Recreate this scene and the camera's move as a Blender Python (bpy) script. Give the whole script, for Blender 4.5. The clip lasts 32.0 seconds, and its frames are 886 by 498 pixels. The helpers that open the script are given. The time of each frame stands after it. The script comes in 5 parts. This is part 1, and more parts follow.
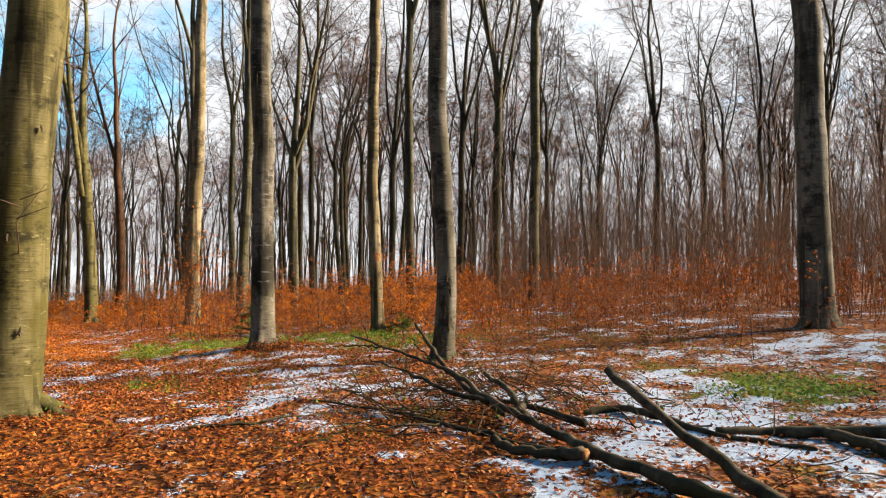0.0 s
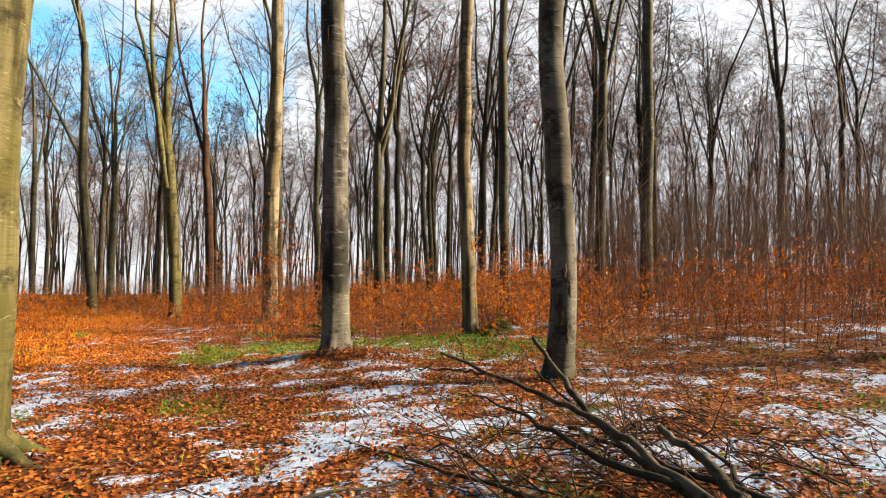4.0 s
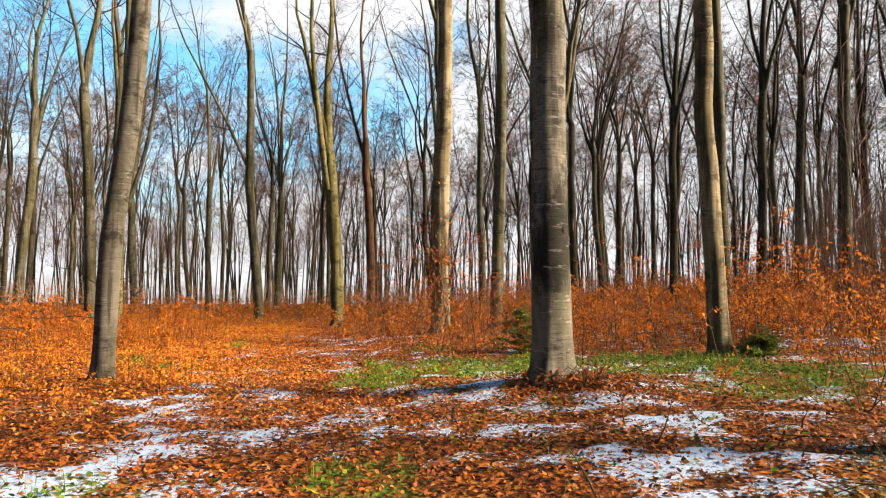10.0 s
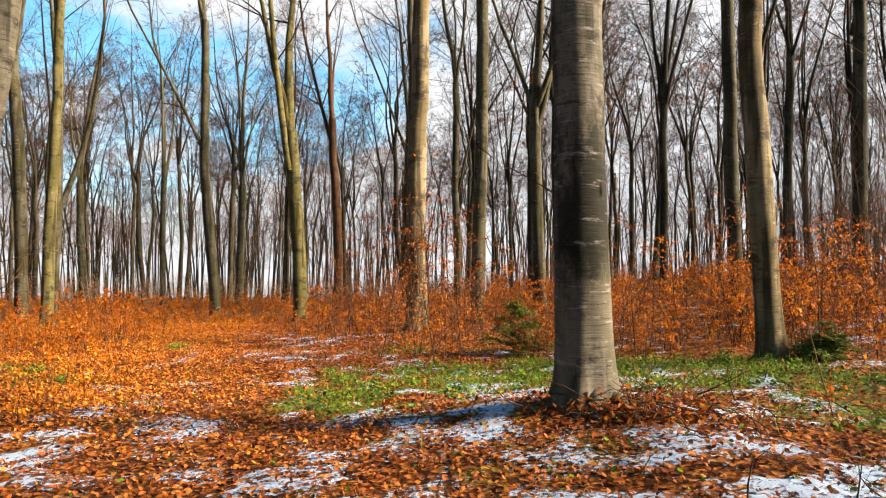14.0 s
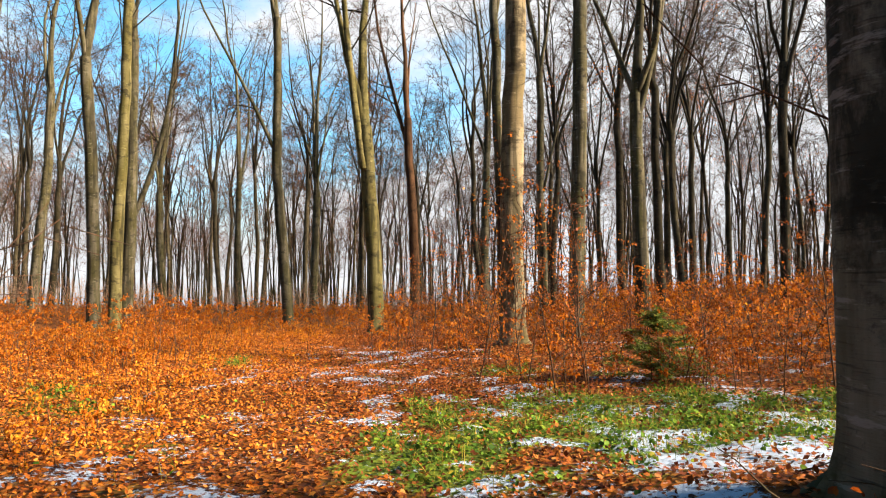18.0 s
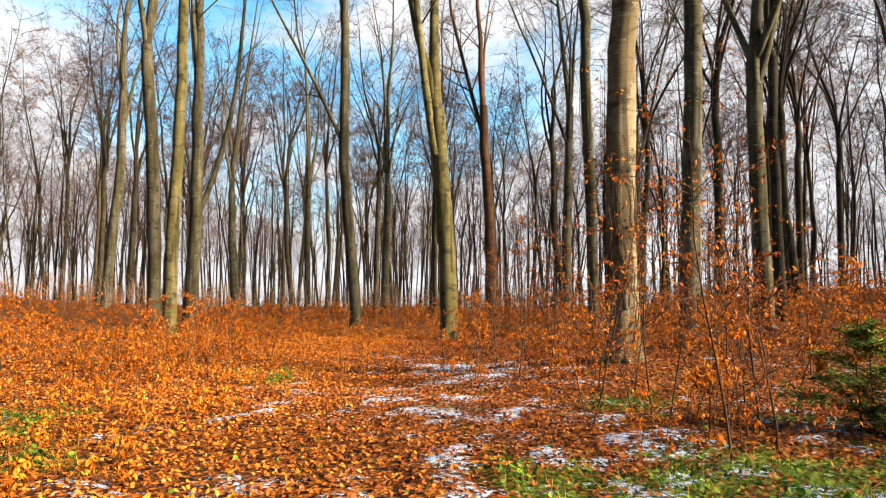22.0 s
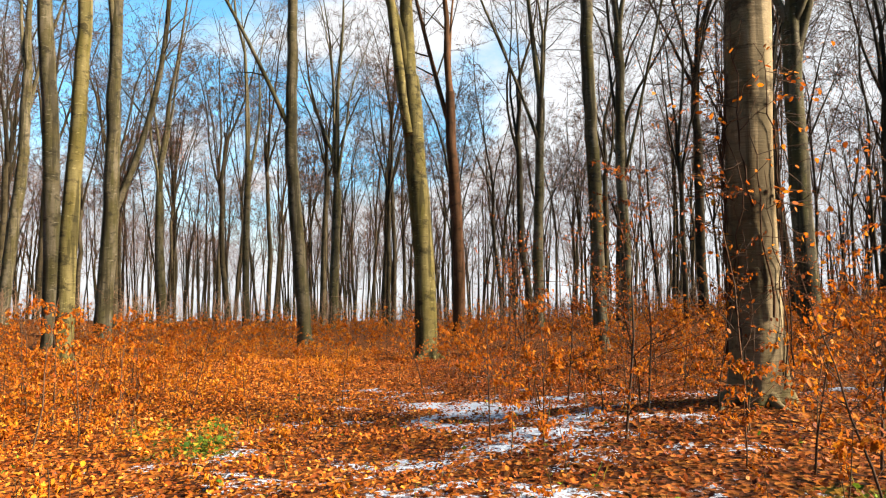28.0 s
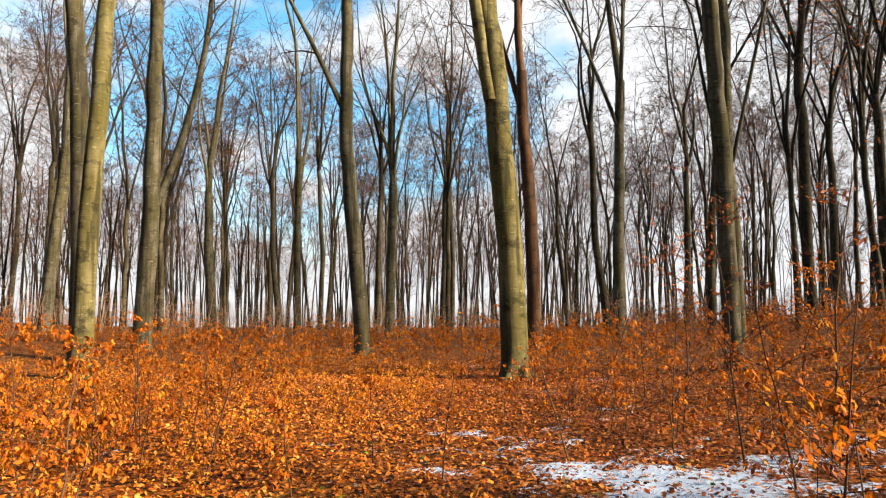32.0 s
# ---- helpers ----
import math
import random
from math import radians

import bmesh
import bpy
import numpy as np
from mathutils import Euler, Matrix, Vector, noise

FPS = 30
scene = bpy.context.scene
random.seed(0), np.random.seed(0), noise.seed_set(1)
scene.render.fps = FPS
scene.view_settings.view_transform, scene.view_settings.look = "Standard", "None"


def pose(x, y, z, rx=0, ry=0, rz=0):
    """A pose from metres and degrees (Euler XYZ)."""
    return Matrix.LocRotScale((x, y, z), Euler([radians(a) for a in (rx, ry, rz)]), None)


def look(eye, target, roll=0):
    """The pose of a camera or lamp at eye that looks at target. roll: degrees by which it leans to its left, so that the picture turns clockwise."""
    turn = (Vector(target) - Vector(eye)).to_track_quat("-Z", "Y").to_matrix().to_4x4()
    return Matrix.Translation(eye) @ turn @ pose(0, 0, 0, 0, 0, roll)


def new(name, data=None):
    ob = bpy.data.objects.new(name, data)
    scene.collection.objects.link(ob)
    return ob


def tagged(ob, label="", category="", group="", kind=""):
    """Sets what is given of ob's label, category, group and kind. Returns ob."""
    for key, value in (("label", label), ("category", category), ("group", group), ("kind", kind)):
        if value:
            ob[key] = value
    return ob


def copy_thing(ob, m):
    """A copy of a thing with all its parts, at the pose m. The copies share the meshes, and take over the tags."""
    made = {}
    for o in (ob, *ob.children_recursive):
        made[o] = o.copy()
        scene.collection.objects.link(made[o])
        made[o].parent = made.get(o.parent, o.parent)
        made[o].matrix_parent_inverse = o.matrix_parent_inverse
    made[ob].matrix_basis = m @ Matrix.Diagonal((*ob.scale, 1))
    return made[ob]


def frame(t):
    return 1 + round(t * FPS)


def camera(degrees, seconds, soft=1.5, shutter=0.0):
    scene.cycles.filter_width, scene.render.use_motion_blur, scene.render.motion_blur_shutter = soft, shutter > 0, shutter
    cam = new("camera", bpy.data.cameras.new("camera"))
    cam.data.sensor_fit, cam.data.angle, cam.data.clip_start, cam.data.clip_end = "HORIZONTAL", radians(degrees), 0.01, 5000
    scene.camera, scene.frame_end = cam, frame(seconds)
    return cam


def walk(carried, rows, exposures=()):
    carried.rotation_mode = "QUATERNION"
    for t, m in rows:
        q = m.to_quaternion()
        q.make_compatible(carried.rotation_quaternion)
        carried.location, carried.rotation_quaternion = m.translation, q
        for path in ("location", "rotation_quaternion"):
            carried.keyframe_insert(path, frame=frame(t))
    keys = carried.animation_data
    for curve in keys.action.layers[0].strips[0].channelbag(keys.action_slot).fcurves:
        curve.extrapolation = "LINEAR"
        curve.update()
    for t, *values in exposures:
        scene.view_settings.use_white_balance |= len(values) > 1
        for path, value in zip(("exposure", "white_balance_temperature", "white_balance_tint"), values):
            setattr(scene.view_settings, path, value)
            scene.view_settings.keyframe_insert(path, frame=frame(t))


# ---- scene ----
cam = camera(67.8, 32.0, 1.2)
METRES, EYE, TILT, LEAN, TURN = 22.0, 1.5, 0.0, 0.0, 0.0
ROWS = [
    (0.0, 0.0, 0.0, 0.0, -0.01, 2.08, -0.15),
    (0.5, -0.0016, 0.0166, -0.0024, 0.39, 1.69, -0.22),
    (1.0, -0.0033, 0.0319, -0.0014, 1.38, 1.39, -0.26),
    (1.5, -0.0045, 0.0491, -0.0017, 1.96, 1.19, -0.33),
    (2.0, -0.0056, 0.0624, -0.0016, 2.38, 1.27, -0.33),
    (2.5, -0.0084, 0.0788, -0.0017, 3.21, 1.1, -0.34),
    (3.0, -0.0104, 0.0949, -0.0029, 4.78, 0.99, -0.33),
    (3.5, -0.0123, 0.1095, -0.0009, 6.16, 1.66, -0.34),
    (4.0, -0.0177, 0.1222, -0.0018, 7.57, 1.63, -0.36),
    (4.5, -0.0218, 0.1335, -0.002, 9.29, 1.47, -0.35),
    (6.5, -0.0456, 0.1841, -0.0064, 12.14, 2.63, -0.32),
    (7.0, -0.052, 0.1987, -0.0068, 13.21, 2.76, -0.33),
    (7.5, -0.0599, 0.2108, -0.0089, 15.06, 2.72, -0.24),
    (8.0, -0.0684, 0.2223, -0.0086, 17.44, 2.79, -0.16),
    (8.5, -0.0767, 0.2359, -0.0115, 19.4, 2.28, -0.09),
    (9.0, -0.0845, 0.2473, -0.0121, 20.22, 2.51, -0.06),
    (9.5, -0.0941, 0.2604, -0.0143, 20.6, 2.68, -0.0),
    (10.0, -0.1021, 0.275, -0.0158, 20.65, 2.64, -0.02),
    (10.5, -0.1102, 0.2894, -0.0144, 19.78, 2.95, -0.0),
    (11.0, -0.1205, 0.3019, -0.0165, 18.72, 2.47, 0.13),
    (11.5, -0.127, 0.3138, -0.0168, 17.91, 2.48, 0.26),
    (12.0, -0.1301, 0.33, -0.0172, 17.41, 2.06, 0.32),
    (12.5, -0.1339, 0.3421, -0.0182, 17.34, 1.9, 0.3),
    (13.0, -0.1402, 0.3556, -0.0176, 17.61, 2.11, 0.2),
    (13.5, -0.1448, 0.3684, -0.0195, 17.81, 1.94, 0.17),
    (14.0, -0.1488, 0.3812, -0.02, 18.08, 1.99, 0.14),
    (14.5, -0.1558, 0.3942, -0.0244, 18.75, 2.05, 0.11),
    (16.5, -0.1857, 0.4409, -0.0244, 21.83, 3.87, 0.17),
    (17.0, -0.193, 0.454, -0.0253, 23.08, 3.81, 0.21),
    (17.5, -0.1996, 0.4662, -0.024, 24.01, 3.16, 0.26),
    (18.0, -0.2089, 0.4797, -0.0257, 24.35, 2.85, 0.23),
    (18.5, -0.2156, 0.4921, -0.0242, 25.07, 3.17, 0.3),
    (19.0, -0.2215, 0.5078, -0.0246, 25.83, 2.72, 0.28),
    (19.5, -0.2288, 0.5205, -0.0259, 26.36, 2.15, 0.27),
    (20.0, -0.2368, 0.5335, -0.0248, 27.76, 2.34, 0.25),
    (20.5, -0.2423, 0.5477, -0.0261, 29.4, 2.25, 0.2),
    (21.0, -0.2481, 0.5599, -0.0262, 30.14, 2.52, 0.12),
    (21.5, -0.259, 0.5729, -0.0273, 30.36, 2.77, -0.02),
    (22.0, -0.269, 0.5848, -0.0271, 30.72, 2.92, -0.05),
    (22.5, -0.2804, 0.5984, -0.0269, 30.53, 3.09, -0.06),
    (23.0, -0.293, 0.6095, -0.0284, 30.21, 3.34, 0.01),
    (23.5, -0.3049, 0.6201, -0.0277, 29.61, 4.37, 0.06),
    (24.0, -0.3163, 0.6334, -0.0287, 29.08, 4.45, 0.16),
    (24.5, -0.3284, 0.6441, -0.0297, 28.23, 4.47, 0.19),
    (25.0, -0.3399, 0.6546, -0.0306, 27.7, 4.48, 0.24),
    (25.5, -0.3502, 0.6684, -0.0321, 27.78, 4.12, 0.31),
    (27.5, -0.3852, 0.7097, -0.0322, 26.25, 3.99, 0.27),
    (28.0, -0.3994, 0.7228, -0.0339, 25.61, 4.03, 0.3),
    (28.5, -0.4116, 0.736, -0.0328, 25.82, 4.23, 0.31),
    (29.0, -0.4227, 0.7539, -0.0339, 26.53, 4.23, 0.35),
    (29.5, -0.4346, 0.7676, -0.0334, 26.65, 4.66, 0.33),
    (30.0, -0.4488, 0.7819, -0.0339, 27.16, 4.72, 0.34),
    (30.5, -0.4626, 0.7978, -0.0359, 28.1, 4.33, 0.35),
    (31.0, -0.4741, 0.8118, -0.0349, 28.74, 4.16, 0.33),
    (31.5, -0.4877, 0.8247, -0.0363, 29.03, 4.03, 0.32),
    (32.0, -0.4994, 0.837, -0.0365, 29.89, 4.59, 0.28),
]
walk(cam, [(t, pose(0, 0, EYE, TILT, LEAN, TURN) @ pose(METRES * x, METRES * y, METRES * z, 90 + pitch, roll, yaw)) for t, x, y, z, yaw, pitch, roll in ROWS], [(0.0, 2.84), (32.0, 2.84)])

# ---- world, sun ----
SUN_AZ, SUN_EL = -80.0, 27.0          # degrees, counter-clockwise from +y
world = bpy.data.worlds.new("sky")
scene.world = world
world.use_nodes = True
wn, wl = world.node_tree.nodes, world.node_tree.links
wn.clear()
w_out = wn.new("ShaderNodeOutputWorld")
w_bg = wn.new("ShaderNodeBackground")
w_sky = wn.new("ShaderNodeTexSky")
w_sky.sky_type = "NISHITA"
w_sky.sun_disc = False
w_sky.sun_elevation = radians(SUN_EL)
w_sky.sun_rotation = radians(-SUN_AZ)
w_sky.air_density, w_sky.dust_density, w_sky.ozone_density = 1.0, 0.0, 3.0
w_co = wn.new("ShaderNodeTexCoord")
w_map = wn.new("ShaderNodeMapping")
w_map.inputs["Scale"].default_value = (1.5, 1.5, 3.2)
w_map.inputs["Location"].default_value = (0.0, 0.0, 0.0)
w_no = wn.new("ShaderNodeTexNoise")
w_no.inputs["Scale"].default_value = 1.9
w_no.inputs["Detail"].default_value = 7
w_no.inputs["Roughness"].default_value = 0.55
w_ramp = wn.new("ShaderNodeValToRGB")
w_ramp.color_ramp.elements[0].position = 0.40
w_ramp.color_ramp.elements[1].position = 0.53
w_mix = wn.new("ShaderNodeMixRGB")
w_mix.inputs[2].default_value = (17.4, 17.7, 18.2, 1)
w_hue = wn.new("ShaderNodeHueSaturation")
w_hue.inputs["Hue"].default_value = 0.478
w_hue.inputs["Saturation"].default_value = 1.15
w_hue.inputs["Value"].default_value = 5.4
wl.new(w_co.outputs["Generated"], w_map.inputs["Vector"])
wl.new(w_map.outputs["Vector"], w_no.inputs["Vector"])
w_sep = wn.new("ShaderNodeSeparateXYZ")
wl.new(w_co.outputs["Generated"], w_sep.inputs[0])
w_haze = wn.new("ShaderNodeMapRange")
for k, v in (("From Min", 0.02), ("From Max", 0.20), ("To Min", 0.22), ("To Max", 0.04)):
    w_haze.inputs[k].default_value = v
wl.new(w_sep.outputs[2], w_haze.inputs["Value"])
w_dot = wn.new("ShaderNodeVectorMath")
w_dot.operation = "DOT_PRODUCT"
w_dot.inputs[1].default_value = (-0.60, 0.73, 0.33)
wl.new(w_co.outputs["Generated"], w_dot.inputs[0])
w_gap = wn.new("ShaderNodeMapRange")
for k, v in (("From Min", 0.88), ("From Max", 0.99), ("To Min", 0.10), ("To Max", -0.13)):
    w_gap.inputs[k].default_value = v
wl.new(w_dot.outputs["Value"], w_gap.inputs["Value"])
w_sum = wn.new("ShaderNodeMath")
w_sum.operation = "ADD"
wl.new(w_haze.outputs["Result"], w_sum.inputs[0])
wl.new(w_gap.outputs["Result"], w_sum.inputs[1])
w_all = wn.new("ShaderNodeMath")
w_all.operation = "ADD"
wl.new(w_sum.outputs[0], w_all.inputs[0])
wl.new(w_no.outputs["Fac"], w_all.inputs[1])
w_top = wn.new("ShaderNodeMapRange")                       # clouds thinned overhead, out of view, to weaken the sky's fill light
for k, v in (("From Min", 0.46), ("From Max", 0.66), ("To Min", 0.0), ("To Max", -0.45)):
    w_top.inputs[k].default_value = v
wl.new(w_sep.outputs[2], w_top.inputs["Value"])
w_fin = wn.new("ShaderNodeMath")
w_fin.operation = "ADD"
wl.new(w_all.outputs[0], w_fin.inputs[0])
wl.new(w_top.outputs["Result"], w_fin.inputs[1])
w_back = wn.new("ShaderNodeMapRange")                      # clouds kept to the north, thinned unseen behind to cut fill light
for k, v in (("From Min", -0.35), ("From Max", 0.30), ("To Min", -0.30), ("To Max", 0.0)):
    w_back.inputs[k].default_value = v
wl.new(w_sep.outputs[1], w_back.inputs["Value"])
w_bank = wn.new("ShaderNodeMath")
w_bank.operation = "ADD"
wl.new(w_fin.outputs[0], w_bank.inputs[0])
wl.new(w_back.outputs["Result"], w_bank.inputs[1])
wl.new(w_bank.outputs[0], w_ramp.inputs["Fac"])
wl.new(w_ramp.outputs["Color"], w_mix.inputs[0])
wl.new(w_sky.outputs["Color"], w_hue.inputs["Color"])
wl.new(w_hue.outputs["Color"], w_mix.inputs[1])
wl.new(w_mix.outputs["Color"], w_bg.inputs["Color"])
w_bg.inputs["Strength"].default_value = 0.0082
wl.new(w_bg.outputs["Background"], w_out.inputs["Surface"])

sun = new("sun", bpy.data.lights.new("sun", "SUN"))
sun.data.energy, sun.data.angle, sun.data.color = 5.0, radians(14.0), (1.0, 0.89, 0.71)
a, e = radians(SUN_AZ), radians(SUN_EL)
to_sun = Vector((-math.sin(a) * math.cos(e), math.cos(a) * math.cos(e), math.sin(e)))
sun.matrix_world = look(to_sun * 60, (0, 0, 0))

# ---- numbers ----
rng = np.random.default_rng(7)


def lattice(ix, iy, seed):
    h = (ix.astype(np.int64) * 374761393 + iy.astype(np.int64) * 668265263 + seed * 2147483647) & 0xFFFFFFFF
    h = ((h ^ (h >> 13)) * 1274126177) & 0xFFFFFFFF
    return ((h ^ (h >> 16)) & 0xFFFF) / 65535.0


def vnoise(x, y, seed=0):
    """Smooth value noise of unit cells, 0 to 1."""
    x, y = np.asarray(x, float), np.asarray(y, float)
    ix, iy = np.floor(x), np.floor(y)
    fx, fy = x - ix, y - iy
    fx, fy = fx * fx * (3 - 2 * fx), fy * fy * (3 - 2 * fy)
    a, b = lattice(ix, iy, seed), lattice(ix + 1, iy, seed)
    c, d = lattice(ix, iy + 1, seed), lattice(ix + 1, iy + 1, seed)
    return (a * (1 - fx) + b * fx) * (1 - fy) + (c * (1 - fx) + d * fx) * fy


def fbm(x, y, size, octaves=3, seed=0):
    total, amp, norm = 0.0, 1.0, 0.0
    for k in range(octaves):
        total = total + amp * vnoise(x / size + 17.3 * k, y / size - 9.1 * k, seed + k)
        norm += amp
        amp *= 0.55
        size *= 0.47
    return total / norm


def step(v, lo, hi):
    v = np.clip((v - lo) / (hi - lo), 0, 1)
    return v * v * (3 - 2 * v)


def along(x, y):
    """Along the walk and to its right, in metres."""
    return -0.513 * x + 0.858 * y, 0.858 * x + 0.513 * y


MOUNDS = [(-3.9, 14.4, 0.16, 0.9), (-8.82, 23.35, 0.22, 1.6), (-4.74, 7.25, 0.1, 0.7), (0.0, 12.0, 0.06, 0.8), (-1.8, 18.5, 0.1, 1.0), (7.8, 13.7, 0.12, 1.2)]


def ground_z(x, y):
    x, y = np.asarray(x, float), np.asarray(y, float)
    cx, cy = np.clip(x, -48, 14), np.clip(y, -8, 55)
    q = 0.177 + 0.0187 * cx - 0.0344 * cy + 0.00203 * cx * cx + 0.00242 * cx * cy + 0.001015 * cy * cy
    z = -0.5 + 1.4 * np.tanh((q + 0.5) / 1.4)
    for mx, my, h, s in MOUNDS:
        z = z + h * np.exp(-((x - mx) ** 2 + (y - my) ** 2) / (2 * s * s))
    away = np.hypot(x + 4, y - 8)
    z = z - 0.055 * np.clip(away - 62, 0, 900) * step(away, 62, 80)
    near = np.exp(-((x + 5) ** 2 + (y - 12) ** 2) / 900.0)
    return z + near * (0.14 * (fbm(x, y, 2.6, 2, 3) - 0.5) + 0.05 * (fbm(x, y, 0.5, 2, 5) - 0.5))


# bare-snow patches and green patches: x, y, radius, weight
SNOW = [(-5.2, 15.8, 0.8, 0.45), (-4.2, 16.3, 0.9, 0.45), (-6.0, 17.3, 0.7, 0.35), (-3.2, 16.4, 1.0, 0.45), (-2.0, 15.2, 0.9, 0.4), (-7.3, 18.6, 0.6, 0.3),
        (-1.7, 8.6, 1.1, 0.6), (-2.3, 7.3, 0.7, 0.4), (6.0, 11.3, 1.3, 0.6), (2.6, 6.4, 1.9, 0.5), (2.0, 8.6, 1.2, 0.3), (0.6, 5.0, 0.9, 0.5),
        (-6.0, 9.2, 1.0, 0.9), (-6.5, 11.2, 1.1, 0.85), (-2.0, 10.2, 1.0, 0.5), (-4.4, 13.6, 0.8, 0.35), (-8.2, 12.8, 1.1, 0.75), (-2.4, 12.7, 1.2, 0.4),
        (-4.8, 15.5, 1.1, 0.5), (-9.6, 19.5, 0.8, 0.5), (-10.6, 19.6, 0.9, 0.5), (-11.4, 22.2, 1.0, 0.7), (-9.9, 25.0, 1.5, 0.85), (-11.8, 23.8, 1.2, 0.85),
        (-14.2, 30.8, 1.1, 0.6), (-26.0, 33.0, 2.0, 0.9), (-9.0, 14.4, 0.7, 0.5), (-18.0, 23.5, 0.7, 0.6),
        (-2.2, 8.0, 0.8, 0.28), (-1.8, 9.2, 0.9, 0.33), (-1.9, 10.9, 0.9, 0.33), (-3.2, 7.8, 0.6, 0.19), (-5.9, 10.0, 0.7, 0.28), (-6.2, 11.4, 0.7, 0.22), (-3.1, 13.3, 0.8, 0.28),
        (-1.6, 13.4, 0.7, 0.22), (-1.0, 10.4, 0.7, 0.22), (-7.6, 12.9, 0.9, 0.25), (-5.5, 13.6, 0.9, 0.30), (-4.7, 12.6, 0.6, 0.22), (2.2, 9.8, 1.3, 0.25), (3.8, 6.7, 1.0, 0.22), (5.7, 17.4, 1.4, 0.39), (1.3, 11.2, 0.8, 0.22),
        (-16.2, 26.8, 0.9, 0.28), (-20.5, 30.5, 1.3, 0.33), (-13.3, 21.8, 0.5, 0.28), (-8.6, 19.0, 0.7, 0.22)]
GREEN = [(-6.4, 16.7, 1.3, 1.0), (-3.3, 17.4, 1.5, 0.9), (-1.3, 16.4, 1.4, 0.8), (4.3, 8.0, 1.0, 0.7), (-4.6, 10.3, 0.5, 0.5), (-6.2, 9.2, 0.5, 0.8), (-6.6, 15.1, 0.9, 0.8),
         (-5.4, 17.6, 1.3, 0.9), (-5.6, 16.4, 0.9, 0.7), (-13.4, 16.9, 0.7, 0.6), (-8.0, 20.2, 0.8, 0.42), (-9.3, 14.6, 0.6, 0.35), (-11.6, 15.8, 0.7, 0.35), (-13.5, 20.5, 0.6, 0.5), (-14.5, 21.2, 0.7, 0.5)]


def patches(x, y, rows):
    total = np.zeros_like(np.asarray(x, float))
    for px, py, r, w in rows:
        total = total + w * np.exp(-((x - px) ** 2 + (y - py) ** 2) / (r * r))
    return total


def snow_at(x, y):
    """How far snow lies, 0 to 1; past 0.5 it shows."""
    s, d = along(x, y)
    base = 0.20 + 0.08 * step(d, 1.5, 4.0) * step(13 - s, 0, 4) + 0.02 * step(15 - s, 0, 4) + 0.08 * step(d, 0.0, 4.0) * step(26 - s, 0, 8) - 0.12 * step(-d, 0.5, 4) - 0.12 * step(s, 24, 34)
    return np.clip(base + 0.42 * patches(x, y, SNOW) + 0.45 * (fbm(x, y, 1.7, 2, 11) - 0.5) + 1.35 * (fbm(x, y, 0.36, 3, 17) - 0.5), 0, 1)


def rough_side(x, y):
    """The rougher ground to the right of the walk's first half, 0 to 1."""
    s, d = along(x, y)
    return step(d, 1.0, 3.0) * step(19 - s, 0, 4) * step(14 - d, 0, 4)


def green_at(x, y):
    return np.clip(patches(x, y, GREEN) * (0.25 + 1.5 * step(fbm(x, y, 0.34, 3, 29), 0.36, 0.66)) + 0.9 * (fbm(x, y, 0.9, 3, 23) - 0.60 + 0.10 * rough_side(x, y)), 0, 1)


# ---- mesh building ----
def quad_mesh(name, verts, quads, smooth=True):
    verts, quads = np.asarray(verts, np.float32), np.asarray(quads, np.int32)
    me = bpy.data.meshes.new(name)
    me.vertices.add(len(verts))
    me.vertices.foreach_set("co", verts.ravel())
    me.loops.add(quads.size)
    me.loops.foreach_set("vertex_index", quads.ravel())
    me.polygons.add(len(quads))
    me.polygons.foreach_set("loop_start", np.arange(0, quads.size, 4, dtype=np.int32))
    me.polygons.foreach_set("loop_total", np.full(len(quads), 4, np.int32))
    me.polygons.foreach_set("use_smooth", np.full(len(quads), smooth))
    me.update(calc_edges=True)
    return me


class Pile:
    """Collects quads for one mesh."""

    def __init__(self):
        self.v, self.q, self.n = [], [], 0

    def add(self, v, q):
        self.v.append(np.asarray(v, np.float32))
        self.q.append(np.asarray(q, np.int32) + self.n)
        self.n += len(v)

    def mesh(self, name, smooth=True):
        return quad_mesh(name, np.concatenate(self.v), np.concatenate(self.q), smooth)


def part(name, me, material, parent=None, label=""):
    ob = new(name, me)
    if not me.materials:
        me.materials.append(material)
    ob.parent = parent
    return tagged(ob, label)


def tube(pts, rad, sides=6, shape=None):
    pts, rad = np.asarray(pts, float), np.asarray(rad, float)
    n = len(pts)
    tan = np.gradient(pts, axis=0)
    tan /= np.linalg.norm(tan, axis=1)[:, None] + 1e-9
    ref = np.array((0.0, 1.0, 0.0)) if abs(tan[0][1]) < 0.8 else np.array((1.0, 0.0, 0.0))
    u = np.cross(tan, ref)
    u /= np.linalg.norm(u, axis=1)[:, None] + 1e-9
    w = np.cross(u, tan)
    ang = np.arange(sides) * 2 * math.pi / sides
    r = rad[:, None] * np.ones(sides) if shape is None else rad[:, None] * shape(pts, ang)
    v = pts[:, None] + r[..., None] * (np.cos(ang)[None, :, None] * u[:, None] + np.sin(ang)[None, :, None] * w[:, None])
    i, j = np.meshgrid(np.arange(n - 1), np.arange(sides), indexing="ij")
    j2 = (j + 1) % sides
    q = np.stack([i * sides + j, (i + 1) * sides + j, (i + 1) * sides + j2, i * sides + j2], -1).reshape(-1, 4)
    return v.reshape(-1, 3), q


